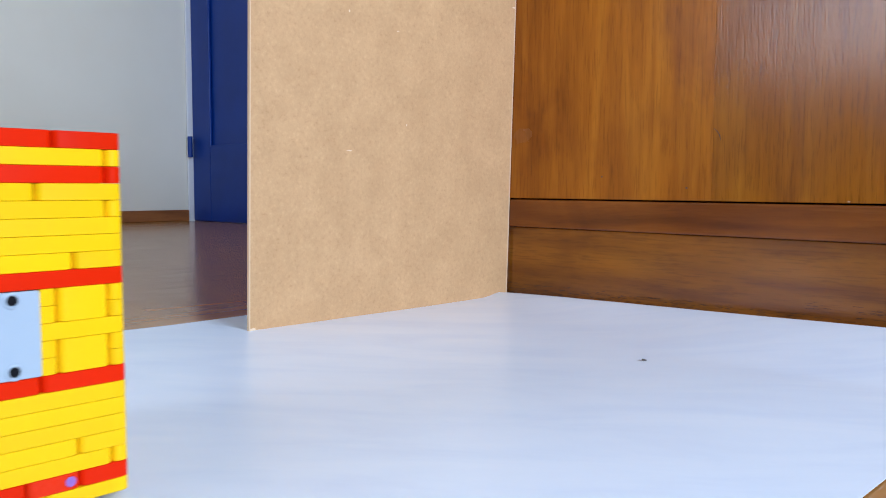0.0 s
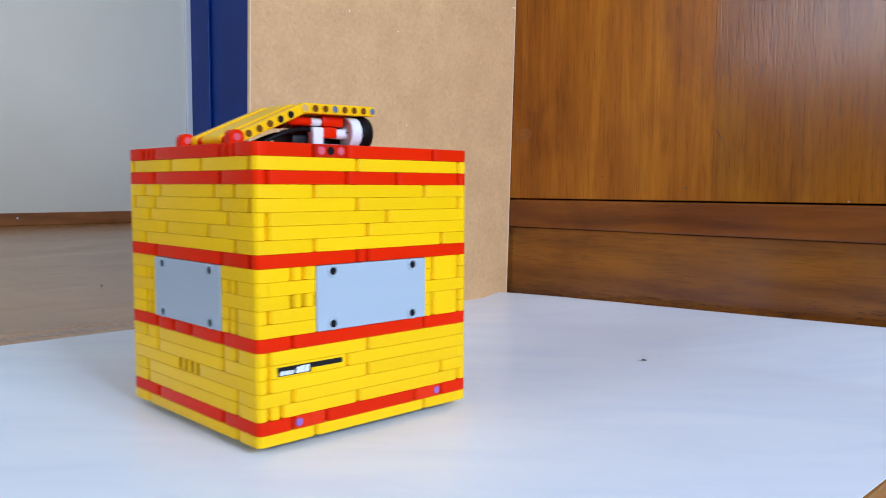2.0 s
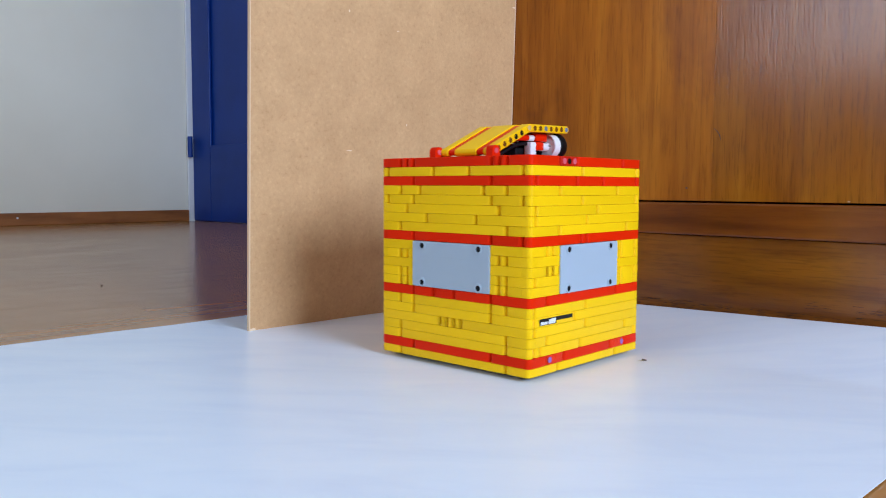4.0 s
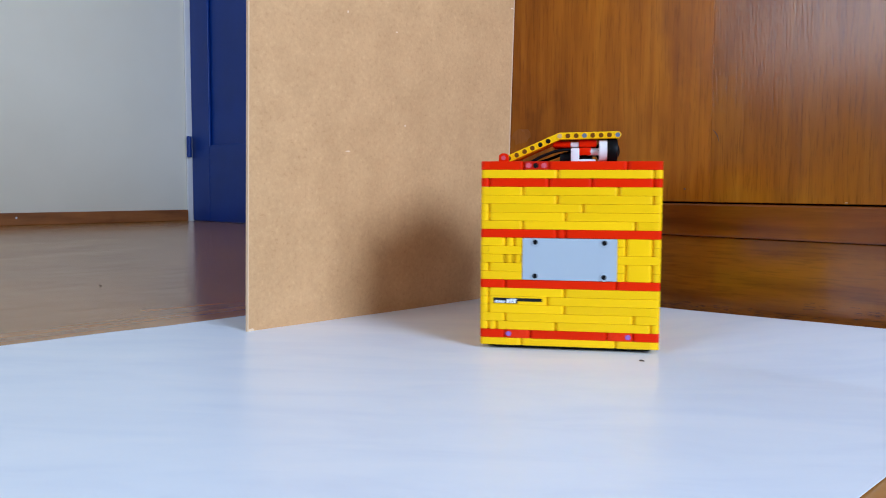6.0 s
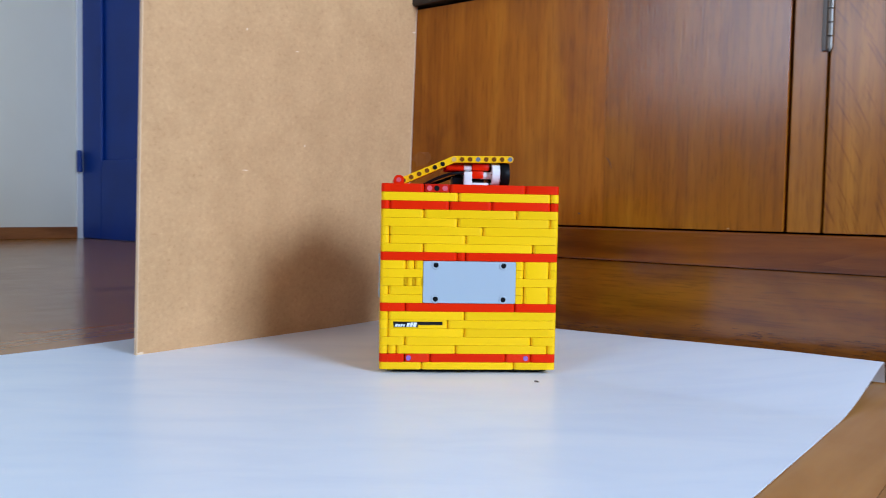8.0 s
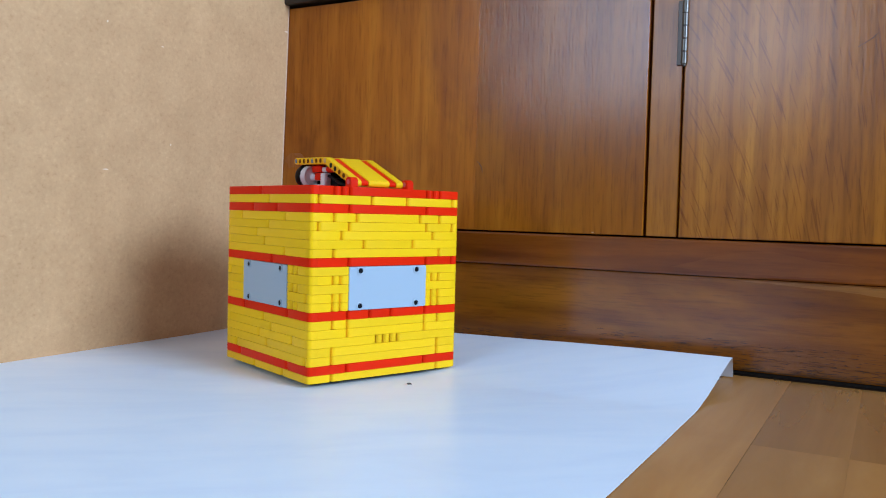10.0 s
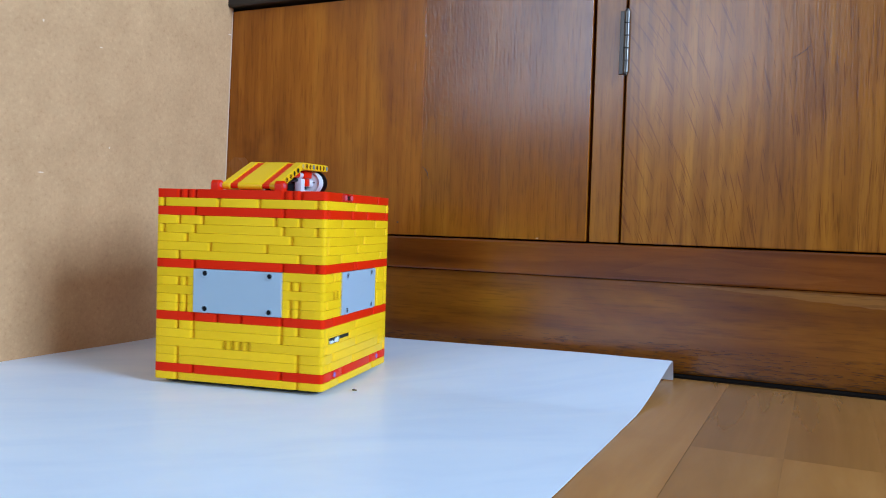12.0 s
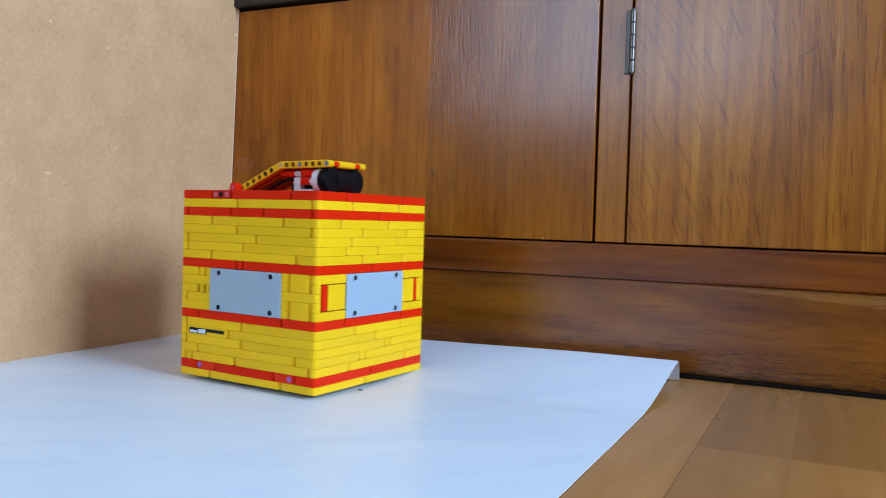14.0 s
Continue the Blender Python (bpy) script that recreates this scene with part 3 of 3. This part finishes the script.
for p, q in zip(rings, rings[1:]):
    for k in range(7):
        bm.faces.new((p[k], p[(k + 1) % 7], q[(k + 1) % 7], q[k]))
bm.faces.new(rings[0])
bm.faces.new(rings[-1])
solid("paper_crumb", bm, CRUMB, at(-0.3720, 0.6340, paper_height(-0.3720, 0.634) + 0.0002, 30), "small dark curled crumb lying on the paper", "crumb", smooth=True)
crumb(-1.262, 0.524, 0.001, 0.0026, CRUMB, "floor_crumb", "small dark crumb on the laminate floor", "crumb", (1, 0.7, 0.3))

# ---- the toy robot: a box of stacked beams ----
Z0 = 0.005
HALF = 10.5 * STUD
TOP = Z0 + 22 * STUD
robot = thing("brick_robot", "yellow and red box robot built of plastic beams", "toy robot", pose(-0.27, 0.39, 0, 0, 0, 46))
RED_ROWS = (0, 2, 8, 14, 20)
FACES = "ACDB"
LEFT_OF = {"A": "B", "C": "A", "D": "C", "B": "D"}
# joints, in studs from a face's left edge, row by row from the top; rows 9 to 13 flank the grey panel
JOINTS = {
    "A": ["5 8 17", "9 20", "1 8 13 20", "5 16", "9 20", "1 12", "1 10", "5 18", "9 10", "3 4 17 20", "17 20", "3 4", "1 17 20", "17 20",
          "3 16", "1 10", "1 8", "1 10", "3 18", "1 2 9 20", "3 6 15 18", "5 16"],
    "B": ["3 4 5 16 17 18", "1 8 13 20", "5 16", "3 6 15 18", "1 5 16 20", "4 17", "7 14", "3 18", "5 16 20", "", "3 4 17 18", "", "3 4 17 18", "3 4 17 18",
          "5 8 11 16", "3 5 16 18", "5 16", "9 10 11 12", "3 18", "3 18", "5 16", "3 18"],
    "C": ["5 16", "6 15", "11", "4 13", "8 17", "6 15", "5 11", "8 16", "10", "", "1 20", "1 20", "1 20", "",
          "5 16", "7 16", "11", "13 14", "8 9", "6 17", "10", "9"],
    "D": ["9", "11", "7 13", "4 15", "11", "8", "10", "15", "12", "17 18", "1", "17 18", "20", "17 18",
          "5 16", "10", "12", "9 17", "11", "3 20", "4 16", "8 15"],
}
brick_meshes = {}


def brick_mesh(n, ends, mat, high=1):
    key = (n, ends, mat.name, high)
    if key not in brick_meshes:
        g, r = 0.00006, 0.0037
        depth = STUD
        x1 = n * STUD
        out = {"r": r, "c": r, "f": 0.0}
        inn = {"r": r, "c": 0.0, "f": 0.0}
        pts = bar_outline(g, x1 - g, 0, depth, (out[ends[0]], out[ends[1]], inn[ends[1]], inn[ends[0]]), 4)
        brick_meshes[key] = mesh_of("brick", prism(pts, 0.00006, high * STUD - 0.00006, 0.00029), mat, True)
    return brick_meshes[key]


def corner(face, row):
    """Who owns the corner at the left end of a face, and whether the joint shows."""
    other = LEFT_OF[face]
    mine = [int(s) for s in JOINTS[face][row].split()]
    theirs = [int(s) for s in JOINTS[other][row].split()]
    if 1 in mine:
        return other, "r"
    if 20 in theirs:
        return face, "r"
    return (face if row % 2 else other), "c"


for k, face in enumerate(FACES):
    right = FACES[(k + 1) % 4]
    for row in range(22):
        cuts = [int(s) for s in JOINTS[face][row].split()]
        owner, how = corner(face, row)
        start, lend = (0, how) if owner == face else (1, "r" if how == "r" else "f")
        owner, how = corner(right, row)
        end, rend = (21, how) if owner == face else (20, "r" if how == "r" else "f")
        marks = sorted({start, end, *[c for c in cuts if start < c < end]})
        if 9 <= row <= 13:
            marks = sorted(set(marks) | {5, 16})
        for a, b in zip(marks, marks[1:]):
            if 9 <= row <= 13 and (a >= 5 and b <= 16):
                continue
            if face == "C" and 10 <= row <= 12 and (1 <= a < 5 or 16 <= a < 20):
                continue
            tall = face == "A" and a == 17 and row in (10, 13)
            if face == "A" and a == 17 and row in (9, 12):
                continue
            e0 = lend if a == start else ("f" if 9 <= row <= 13 and a == 16 else "r")
            e1 = rend if b == end else ("f" if 9 <= row <= 13 and b == 5 else "r")
            mat = RED if row in RED_ROWS else YELLOW
            label = ""
            if face == "A" and row == 0 and a == 5:
                mat, label = DARK_RED, "brown-red beam with pink pins"
            if face == "A" and row == 20 and a in (3, 15):
                mat, label = PALE_RED, "paler red beam with a violet pin"
            ob = new("beam", brick_mesh(b - a, e0 + e1, mat, 2 if tall else (0.87 if row == 21 else 1)))
            ob.parent = robot
            ob.matrix_basis = pose(0, 0, 0, 0, 0, 90 * k) @ pose((a - 10.5) * STUD, -HALF, Z0 + (21 - row) * STUD + (0.13 * STUD if row == 21 else 0))
            tagged(ob, label)


def on_face(k, u, v, out=0.0):
    """A spot on a face: u studs from its left, v rows from the top; x along the face, -y outwards, z up."""
    return pose(0, 0, 0, 0, 0, 90 * k) @ pose((u - 10.5) * STUD, -HALF - out, Z0 + (22 - v) * STUD)


OUT = pose(0, 0, 0, 90, 0, 0)
# Added solid core: stops light between the beams and darkens the gap beneath.
part("blocking_core", block(-HALF + 0.0078, HALF - 0.0078, -HALF + 0.0078, HALF - 0.0078, 0.0036, TOP - 0.003), DARK, robot, "added dark core that blocks light inside the box")
deck = part("deck", block(-HALF + 0.0079, HALF - 0.0079, -HALF + 0.0079, HALF - 0.0079, TOP - 0.0028, TOP - 0.0008, 0.0003), RED, robot, "red deck plate")
for k in range(4):
    pts = bar_outline(-5.48 * STUD, 5.48 * STUD, -2.47 * STUD, 2.47 * STUD, (0.0012,) * 4, 3)
    panel = part("panel", prism(pts, -0.006, 0.0009, 0.0004), GREY, robot, "flat pale grey panel", on_face(k, 10.5, 11.5) @ OUT, True)
    for x in (-4, 4):
        for z in (-2, 2):
            spot = pose(x * STUD, z * STUD, 0)
            ring = lathe([(0.0040, 0.0002), (0.0040, 0.0013), (0.0036, 0.0016), (0.0028, 0.0016), (0.0022, 0.0009), (0.0022, 0.0002)], spot, 18)
            part("pin_socket", ring, GREY, panel, smooth=True)
            # No hole is cut; a black disc paints the shade inside it.
            part("pin_hole_shade", rod(0.0023, 0.0008, spot @ pose(0, 0, 0.0004), 16), DARK, panel, "black disc for the shade in a pin hole")
    for z in (-0.83, 0.83):
        part("panel_line", block(-5.4 * STUD, 5.4 * STUD, z * STUD - 0.00012, z * STUD + 0.00012, 0.0006, 0.00098), GREY, panel)

# side latch blocks beside the panel of the leading face
for u0, u1, mat, name in ((1.05, 1.85, RED, "latch_bar"), (1.95, 4.95, YELLOW, "latch_block"), (16.05, 18.6, YELLOW, "latch_block"), (18.7, 19.25, RED, "latch_bar"), (19.3, 19.97, YELLOW, "latch_block")):
    part(name, block((u0 - 10.5) * STUD, (u1 - 10.5) * STUD, -0.0072, 0.0, -1.40 * STUD, 1.40 * STUD, 0.0004), mat, robot, "",
         pose(0, 0, 0, 0, 0, 90) @ pose(0, -HALF + 0.0074, Z0 + 10.5 * STUD))

# strips where short beams stop against each other, coloured as the slits' shade
SLIT_SHADE = material("shaded slit between beams", (0.60, 0.32, 0.001), 0.7, spec=0.05)
for k, u, row, wide, tall in ((0, 2.98, 11, 0.26, 0.84), (0, 3.95, 11, 0.26, 0.84), (0, 4.86, 11, 0.2, 0.84),
                              (3, 9.0, 17, 0.22, 0.8), (3, 10.0, 17, 0.22, 0.8), (3, 11.0, 17, 0.22, 0.8), (3, 12.0, 17, 0.22, 0.8)):
    part("slit_shade", block(-wide / 2 * STUD, wide / 2 * STUD, -0.0001, 0.0012, (0.5 - tall / 2) * STUD, (0.5 + tall / 2) * STUD), SLIT_SHADE, robot, "", on_face(k, u, row + 1))

# sticker on the side: black band with unreadable white print
sticker = part("sticker", block(0, 5.8 * STUD, -0.0002, 0.0003, 0.42 * STUD, 0.80 * STUD), STICKER_BLACK, robot, "black sticker with small white print", on_face(0, 1.6, 17))
part("sticker_tab", block(0.05 * STUD, 2.9 * STUD, -0.0003, 0.0003, 0.14 * STUD, 0.44 * STUD), STICKER_BLACK, sticker)
for i, (x, w, z0, z1) in enumerate(((0.18, 0.28, 0.2, 0.52), (0.52, 0.22, 0.2, 0.50), (0.80, 0.25, 0.2, 0.50), (1.12, 0.2, 0.2, 0.48), (1.55, 0.34, 0.2, 0.66), (1.95, 0.3, 0.2, 0.72), (2.32, 0.36, 0.2, 0.72))):
    bm = prism([(x * STUD, z0 * STUD), ((x + w) * STUD, z0 * STUD), ((x + w + 0.1) * STUD, z1 * STUD), ((x + 0.1) * STUD, z1 * STUD)], 0.0, 0.0006, 0.00005)
    part("print_bar", bm, STICKER_WHITE, sticker, "white print", OUT)

# pins: pink and dark in the top row, violet in the lower red row
for u, v, mat in ((5.6, 0.5, PINK), (7.4, 0.5, PINK), (6.45, 0.5, DARK), (3.45, 20.5, PURPLE), (17.4, 20.5, PURPLE)):
    part("pin", rod(0.0025, 0.0007, on_face(0, u, v) @ OUT @ pose(0, 0, -0.0002), 16, 0.0002), mat, robot, "", None, True)

# running gear under the core
for x, y in ((-0.05, -0.06), (-0.05, 0.06), (0.05, -0.06), (0.05, 0.06)):
    part("road_wheel", rod(0.012, 0.012, pose(x, y - 0.006, 0.012 + 0.0018, -90), 20, 0.002), RUBBER, robot, "small hidden rubber wheel", smooth=True)

# ---- the ramp on the deck ----
FOOT, BEND, TAIL = (-7.8, 0.55), (-1.5, 3.32), (5.6, 3.46)


def bent_outline(r):
    """Side view of a bent beam with round ends, in studs."""
    a1 = math.atan2(BEND[1] - FOOT[1], BEND[0] - FOOT[0])
    a2 = math.atan2(TAIL[1] - BEND[1], TAIL[0] - BEND[0])
    pts = []
    for i in range(9):
        a = a1 + math.pi / 2 + math.pi * i / 8
        pts.append((FOOT[0] + r * math.cos(a), FOOT[1] + r * math.sin(a)))
    am = (a1 + a2) / 2
    pts.append((BEND[0] - r * math.cos(am + math.pi / 2), BEND[1] - r * math.sin(am + math.pi / 2)))
    for i in range(9):
        a = a2 - math.pi / 2 + math.pi * i / 8
        pts.append((TAIL[0] + r * math.cos(a), TAIL[1] + r * math.sin(a)))
    for a in (a2 + math.pi / 2, am + math.pi / 2, a1 + math.pi / 2):
        pts.append((BEND[0] + r * math.cos(a), BEND[1] + r * math.sin(a)))
    return [(x * STUD, z * STUD) for x, z in pts]


for y in (-3, -2, 0, 2, 3):
    red = abs(y) == 2
    beam = part("ramp_beam", prism(bent_outline(0.43 if not red else 0.30), -(0.01192 if y == 0 else 0.00392), 0.01192 if y == 0 else 0.00392, 0.0004), RED if red else YELLOW, robot,
                "bent red beam" if red else ("wide bent yellow plate" if y == 0 else "bent yellow beam"), pose(0, y * STUD, TOP, 90), True)
    if abs(y) == 3:
        side = 1 if y < 0 else -1
        for j in range(14):
            if j < 7:
                s = (j + 0.0) / 6.45
                x, z = FOOT[0] + s * (BEND[0] - FOOT[0]), FOOT[1] + s * (BEND[1] - FOOT[1])
            else:
                s = (j - 6.0) / 7.0
                x, z = BEND[0] + s * (TAIL[0] - BEND[0]), BEND[1] + s * (TAIL[1] - BEND[1])
            if j == 6:
                x, z = BEND
            # Holes are flat discs whose brown or black is painted shade; others are pins.
            mat = BLUE_PIN if j in (9, 13) else (TAN if j == 6 else (DARK if j in (4, 5) else HOLE))
            lip = lathe([(0.0024, 0.0), (0.0024, 0.00035), (0.0028, 0.00045), (0.0032, 0.0003), (0.0033, 0.0)], pose(x * STUD, z * STUD, side * 0.00393, 0 if side > 0 else 180), 16)
            part("hole_lip", lip, YELLOW, beam, smooth=True)
            part("beam_hole", rod(0.0024, 0.0003, pose(x * STUD, z * STUD, side * 0.00393 - (0.0003 if side < 0 else 0)), 14), mat, beam)

# red brackets that hold the ramp's foot
for y in (-4, 4):
    pts = bar_outline(-9.0 * STUD, -7.75 * STUD, -0.02 * STUD, 1.18 * STUD, (0, 0, 0.0042, 0.0042), 5)
    part("bracket", prism(pts, -0.0039, 0.0039, 0.0005), RED, robot, "rounded red bracket", pose(0, y * STUD, TOP, 90), True)
    # Pink stub puts the highlight inside the bracket's hollow into its colour.
    part("bracket_pin", rod(0.0024, 0.0085, pose(-8.4 * STUD, y * STUD + 0.00425, TOP + 0.6 * STUD, 90), 14, 0.0002), PINK, robot, "pink stub as the highlight in the bracket", smooth=True)

# wheels under the ramp's tail, their axle along the box
for y in (-2.2, 2.2):
    wheel = part("wheel", lathe([(0.0, 0.0), (0.003, 0.0), (0.0036, 0.0012), (0.0088, 0.0016), (0.0104, 0.0004), (0.0112, 0.0010), (0.0113, 0.0090), (0.0, 0.0094)],
                                pose(3.3 * STUD, y * STUD, TOP + 1.55 * STUD, 0, 90), 28), LIGHT_GREY, robot, "white wheel hub", smooth=True)
    part("tyre", lathe([(0.0098, 0.0088), (0.0117, 0.0086), (0.0124, 0.0100), (0.0125, 0.0160), (0.0115, 0.0184), (0.007, 0.0190), (0.0, 0.0186)],
                       pose(3.3 * STUD, y * STUD, TOP + 1.55 * STUD, 0, 90), 28), RUBBER, wheel, "black rubber tyre", smooth=True)
    part("hub_slot", block(-0.0016, 0.0016, -0.0004, 0.0004, -0.0004, 0.0004), DARK, wheel, "", pose(3.34 * STUD, (y - 0.5) * STUD, TOP + 1.55 * STUD, 0, 0, 90))
    part("axle", rod(0.0036, 0.0125, pose(2.0 * STUD, y * STUD, TOP + 1.42 * STUD, 0, 90), 18, 0.0006), LIGHT_GREY, robot, "grey axle sleeve", smooth=True)
    part("connector", block(0.9 * STUD, 2.4 * STUD, y * STUD - 0.0038, y * STUD + 0.0038, TOP + 1.0 * STUD, TOP + 1.95 * STUD, 0.0012), RED, robot, "red axle connector", smooth=True)
    part("connector", block(0.9 * STUD, 3.1 * STUD, y * STUD - 0.0036, y * STUD + 0.0036, TOP + 2.0 * STUD, TOP + 2.9 * STUD, 0.0014), RED, robot, "red connector", smooth=True)
    part("connector_pin", rod(0.0032, 0.018, pose(-2.4 * STUD, y * STUD, TOP + 2.35 * STUD, 0, 90), 16, 0.001), RED, robot, "red axle", smooth=True)
    part("bush", rod(0.0028, 0.008, pose(-0.15 * STUD, y * STUD, TOP + 2.35 * STUD, 0, 90), 16, 0.0004), LIGHT_GREY, robot, smooth=True)
    part("mount", block(-0.1 * STUD, 0.95 * STUD, y * STUD - 0.0038, y * STUD + 0.0038, TOP - 0.0008, TOP + 1.9 * STUD, 0.0010), LIGHT_GREY, robot, "light grey upright", smooth=True)
    part("mount_foot", block(0.95 * STUD, 3.0 * STUD, y * STUD - 0.0038, y * STUD + 0.0038, TOP - 0.0008, TOP + 0.5 * STUD, 0.0008), LIGHT_GREY, robot, smooth=True)
part("drive_motor", rod(0.0121, 3.2 * STUD, pose(4.45 * STUD, 1.6 * STUD, TOP + 1.55 * STUD, 90), 28, 0.001), DARK, robot, "black motor", smooth=True)
part("motor_body", block(-1.5 * STUD, 2.6 * STUD, -1.6 * STUD, 1.6 * STUD, TOP - 0.0008, TOP + 1.3 * STUD, 0.002), DARK, robot, "black motor housing", smooth=True)


def cable(name, pts, radius, mat, parent):
    cu = bpy.data.curves.new(name, "CURVE")
    cu.dimensions, cu.bevel_depth, cu.bevel_resolution = "3D", radius, 3
    sp = cu.splines.new("BEZIER")
    sp.bezier_points.add(len(pts) - 1)
    for p, q in zip(sp.bezier_points, pts):
        p.co = Vector(q) * STUD + Vector((0, 0, TOP))
        p.handle_left_type = p.handle_right_type = "AUTO"
    cu.materials.append(mat)
    ob = new(name, cu)
    ob.parent = parent
    return tagged(ob, "black cable")


cable("cable", [(-5.2, -1.9, 0.1), (-3.4, -2.1, 1.0), (-1.5, -2.2, 1.6), (0.2, -2.0, 1.7)], 0.0016, DARK, robot)
cable("cable", [(-4.6, 2.0, 0.1), (-2.8, 2.2, 0.7), (-1.2, 2.2, 1.3), (0.2, 2.0, 1.6)], 0.0016, DARK, robot)

# ---- floor: a dark base and its laminate strips ----
floor = solid("floor", block(-3.8, RIGHT_U, BACK_V, DOOR_V + 0.02, -0.05, -0.006), SUBFLOOR, ROOM, "warm beech strip laminate floor", "floor", "structure")
STRIP = 0.19 / 3
strip_meshes = {}


def strip_mesh(width, length):
    key = (round(width, 4), round(length, 3))
    if key not in strip_meshes:
        strip_meshes[key] = mesh_of("floor_strip", block(0, width, 0, length, -0.0058, 0.0), FLOOR)
    return strip_meshes[key]


rng = random.Random(7)
rest = bmesh.new()
lengths = (0.30, 0.34, 0.38, 0.42)
plank_gap, strip_gap = 0.00016, 0.00003
for col in range(-52, 36):
    u = -0.0747 + col * STRIP
    if u + STRIP > RIGHT_U or u < -3.78:
        continue
    plank = col // 3
    first = 0.6145 + (0.0 if plank == 0 else rng.uniform(-0.5, 0.5)) + (0.0 if col % 3 == 0 or plank == 0 else rng.uniform(-0.25, 0.25))
    if plank == -1:
        first = 0.99
    cuts, below = [], first
    while below > BACK_V:
        below -= 0.85 if plank == -1 else rng.choice(lengths)
        cuts.append(below)
    cuts = cuts[::-1] + [first]
    while cuts[-1] < DOOR_V:
        cuts.append(cuts[-1] + rng.choice(lengths))
    g0 = plank_gap if col % 3 == 0 else strip_gap
    g1 = plank_gap if col % 3 == 2 else strip_gap
    for a, b in zip(cuts, cuts[1:]):
        gap = plank_gap if plank == 0 and (abs(a - 0.6145) < 1e-6) else strip_gap
        if -1.9 < u < 0.45 and 0.0 < (a + b) / 2 < 1.75:
            ob = new("floor_strip", strip_mesh(STRIP - g0 - g1, round(b - a, 3) - gap))
            ob.parent = floor
            ob.matrix_basis = pose(u + g0, a + gap, 0)
        else:
            block(u + g0, u + STRIP - g1, max(a + gap, BACK_V), min(b, DOOR_V + 0.02), -0.0058, 0.0, bm=rest)
far = part("floor_strips", rest, FLOOR, floor)
tagged(far, kind="stuff")


# ---- what moves ----
def motions():
    def on(x, y, turn):
        return pose(x, y, 0.0, 0, 0, turn)

    walk(robot, [
        (0.0, on(-0.2735, 0.3906, 46.5)), (0.5, on(-0.2323, 0.4362, 45.9)), (1.0, on(-0.1892, 0.4814, 44.7)), (1.5, on(-0.1475, 0.5252, 44.6)),
        (2.0, on(-0.1020, 0.5710, 43.9)), (2.5, on(-0.0590, 0.6139, 44.1)), (3.0, on(-0.0177, 0.6574, 44.8)), (3.5, on(0.0229, 0.7012, 46.0)),
        (4.0, on(0.0631, 0.7449, 47.2)), (4.2, on(0.0785, 0.7620, 47.5)), (4.8, on(0.1270, 0.8140, 48.2)), (4.95, on(0.1335, 0.8215, 48.2)),
        (5.1, on(0.1345, 0.8230, 47.6)), (5.3, on(0.1350, 0.8270, 36.0)), (6.1, on(0.1340, 0.8430, -18.5)), (6.3, on(0.1333, 0.8458, -36.5)), (6.4, on(0.1332, 0.8460, -39.0)),
        (6.5, on(0.1332, 0.8460, -39.0)), (7.0, on(0.1328, 0.8453, -38.9)), (7.4, on(0.1323, 0.8440, -38.7)), (7.5, on(0.1321, 0.8435, -37.1)),
        (8.0, on(0.1258, 0.8373, -2.5)), (8.5, on(0.1272, 0.8274, 30.2)), (8.7, on(0.1280, 0.8250, 43.5)), (9.5, on(0.1298, 0.8185, 98.0)), (9.75, on(0.1298, 0.8177, 112.5)),
        (9.85, on(0.1298, 0.8177, 113.7)), (11.0, on(0.1298, 0.8177, 113.7)), (11.1, on(0.1297, 0.8170, 112.5)), (11.5, on(0.1290, 0.8081, 87.1)),
        (12.0, on(0.1240, 0.8108, 55.6)), (12.5, on(0.1176, 0.8165, 23.4)), (13.0, on(0.1179, 0.8160, -12.2)), (13.5, on(0.1188, 0.8266, -44.7)),
        (13.6, on(0.1192, 0.8265, -49.6)), (13.7, on(0.1220, 0.8230, -50.4)), (14.0, on(0.1427, 0.7984, -50.4)),
    ])


motions()
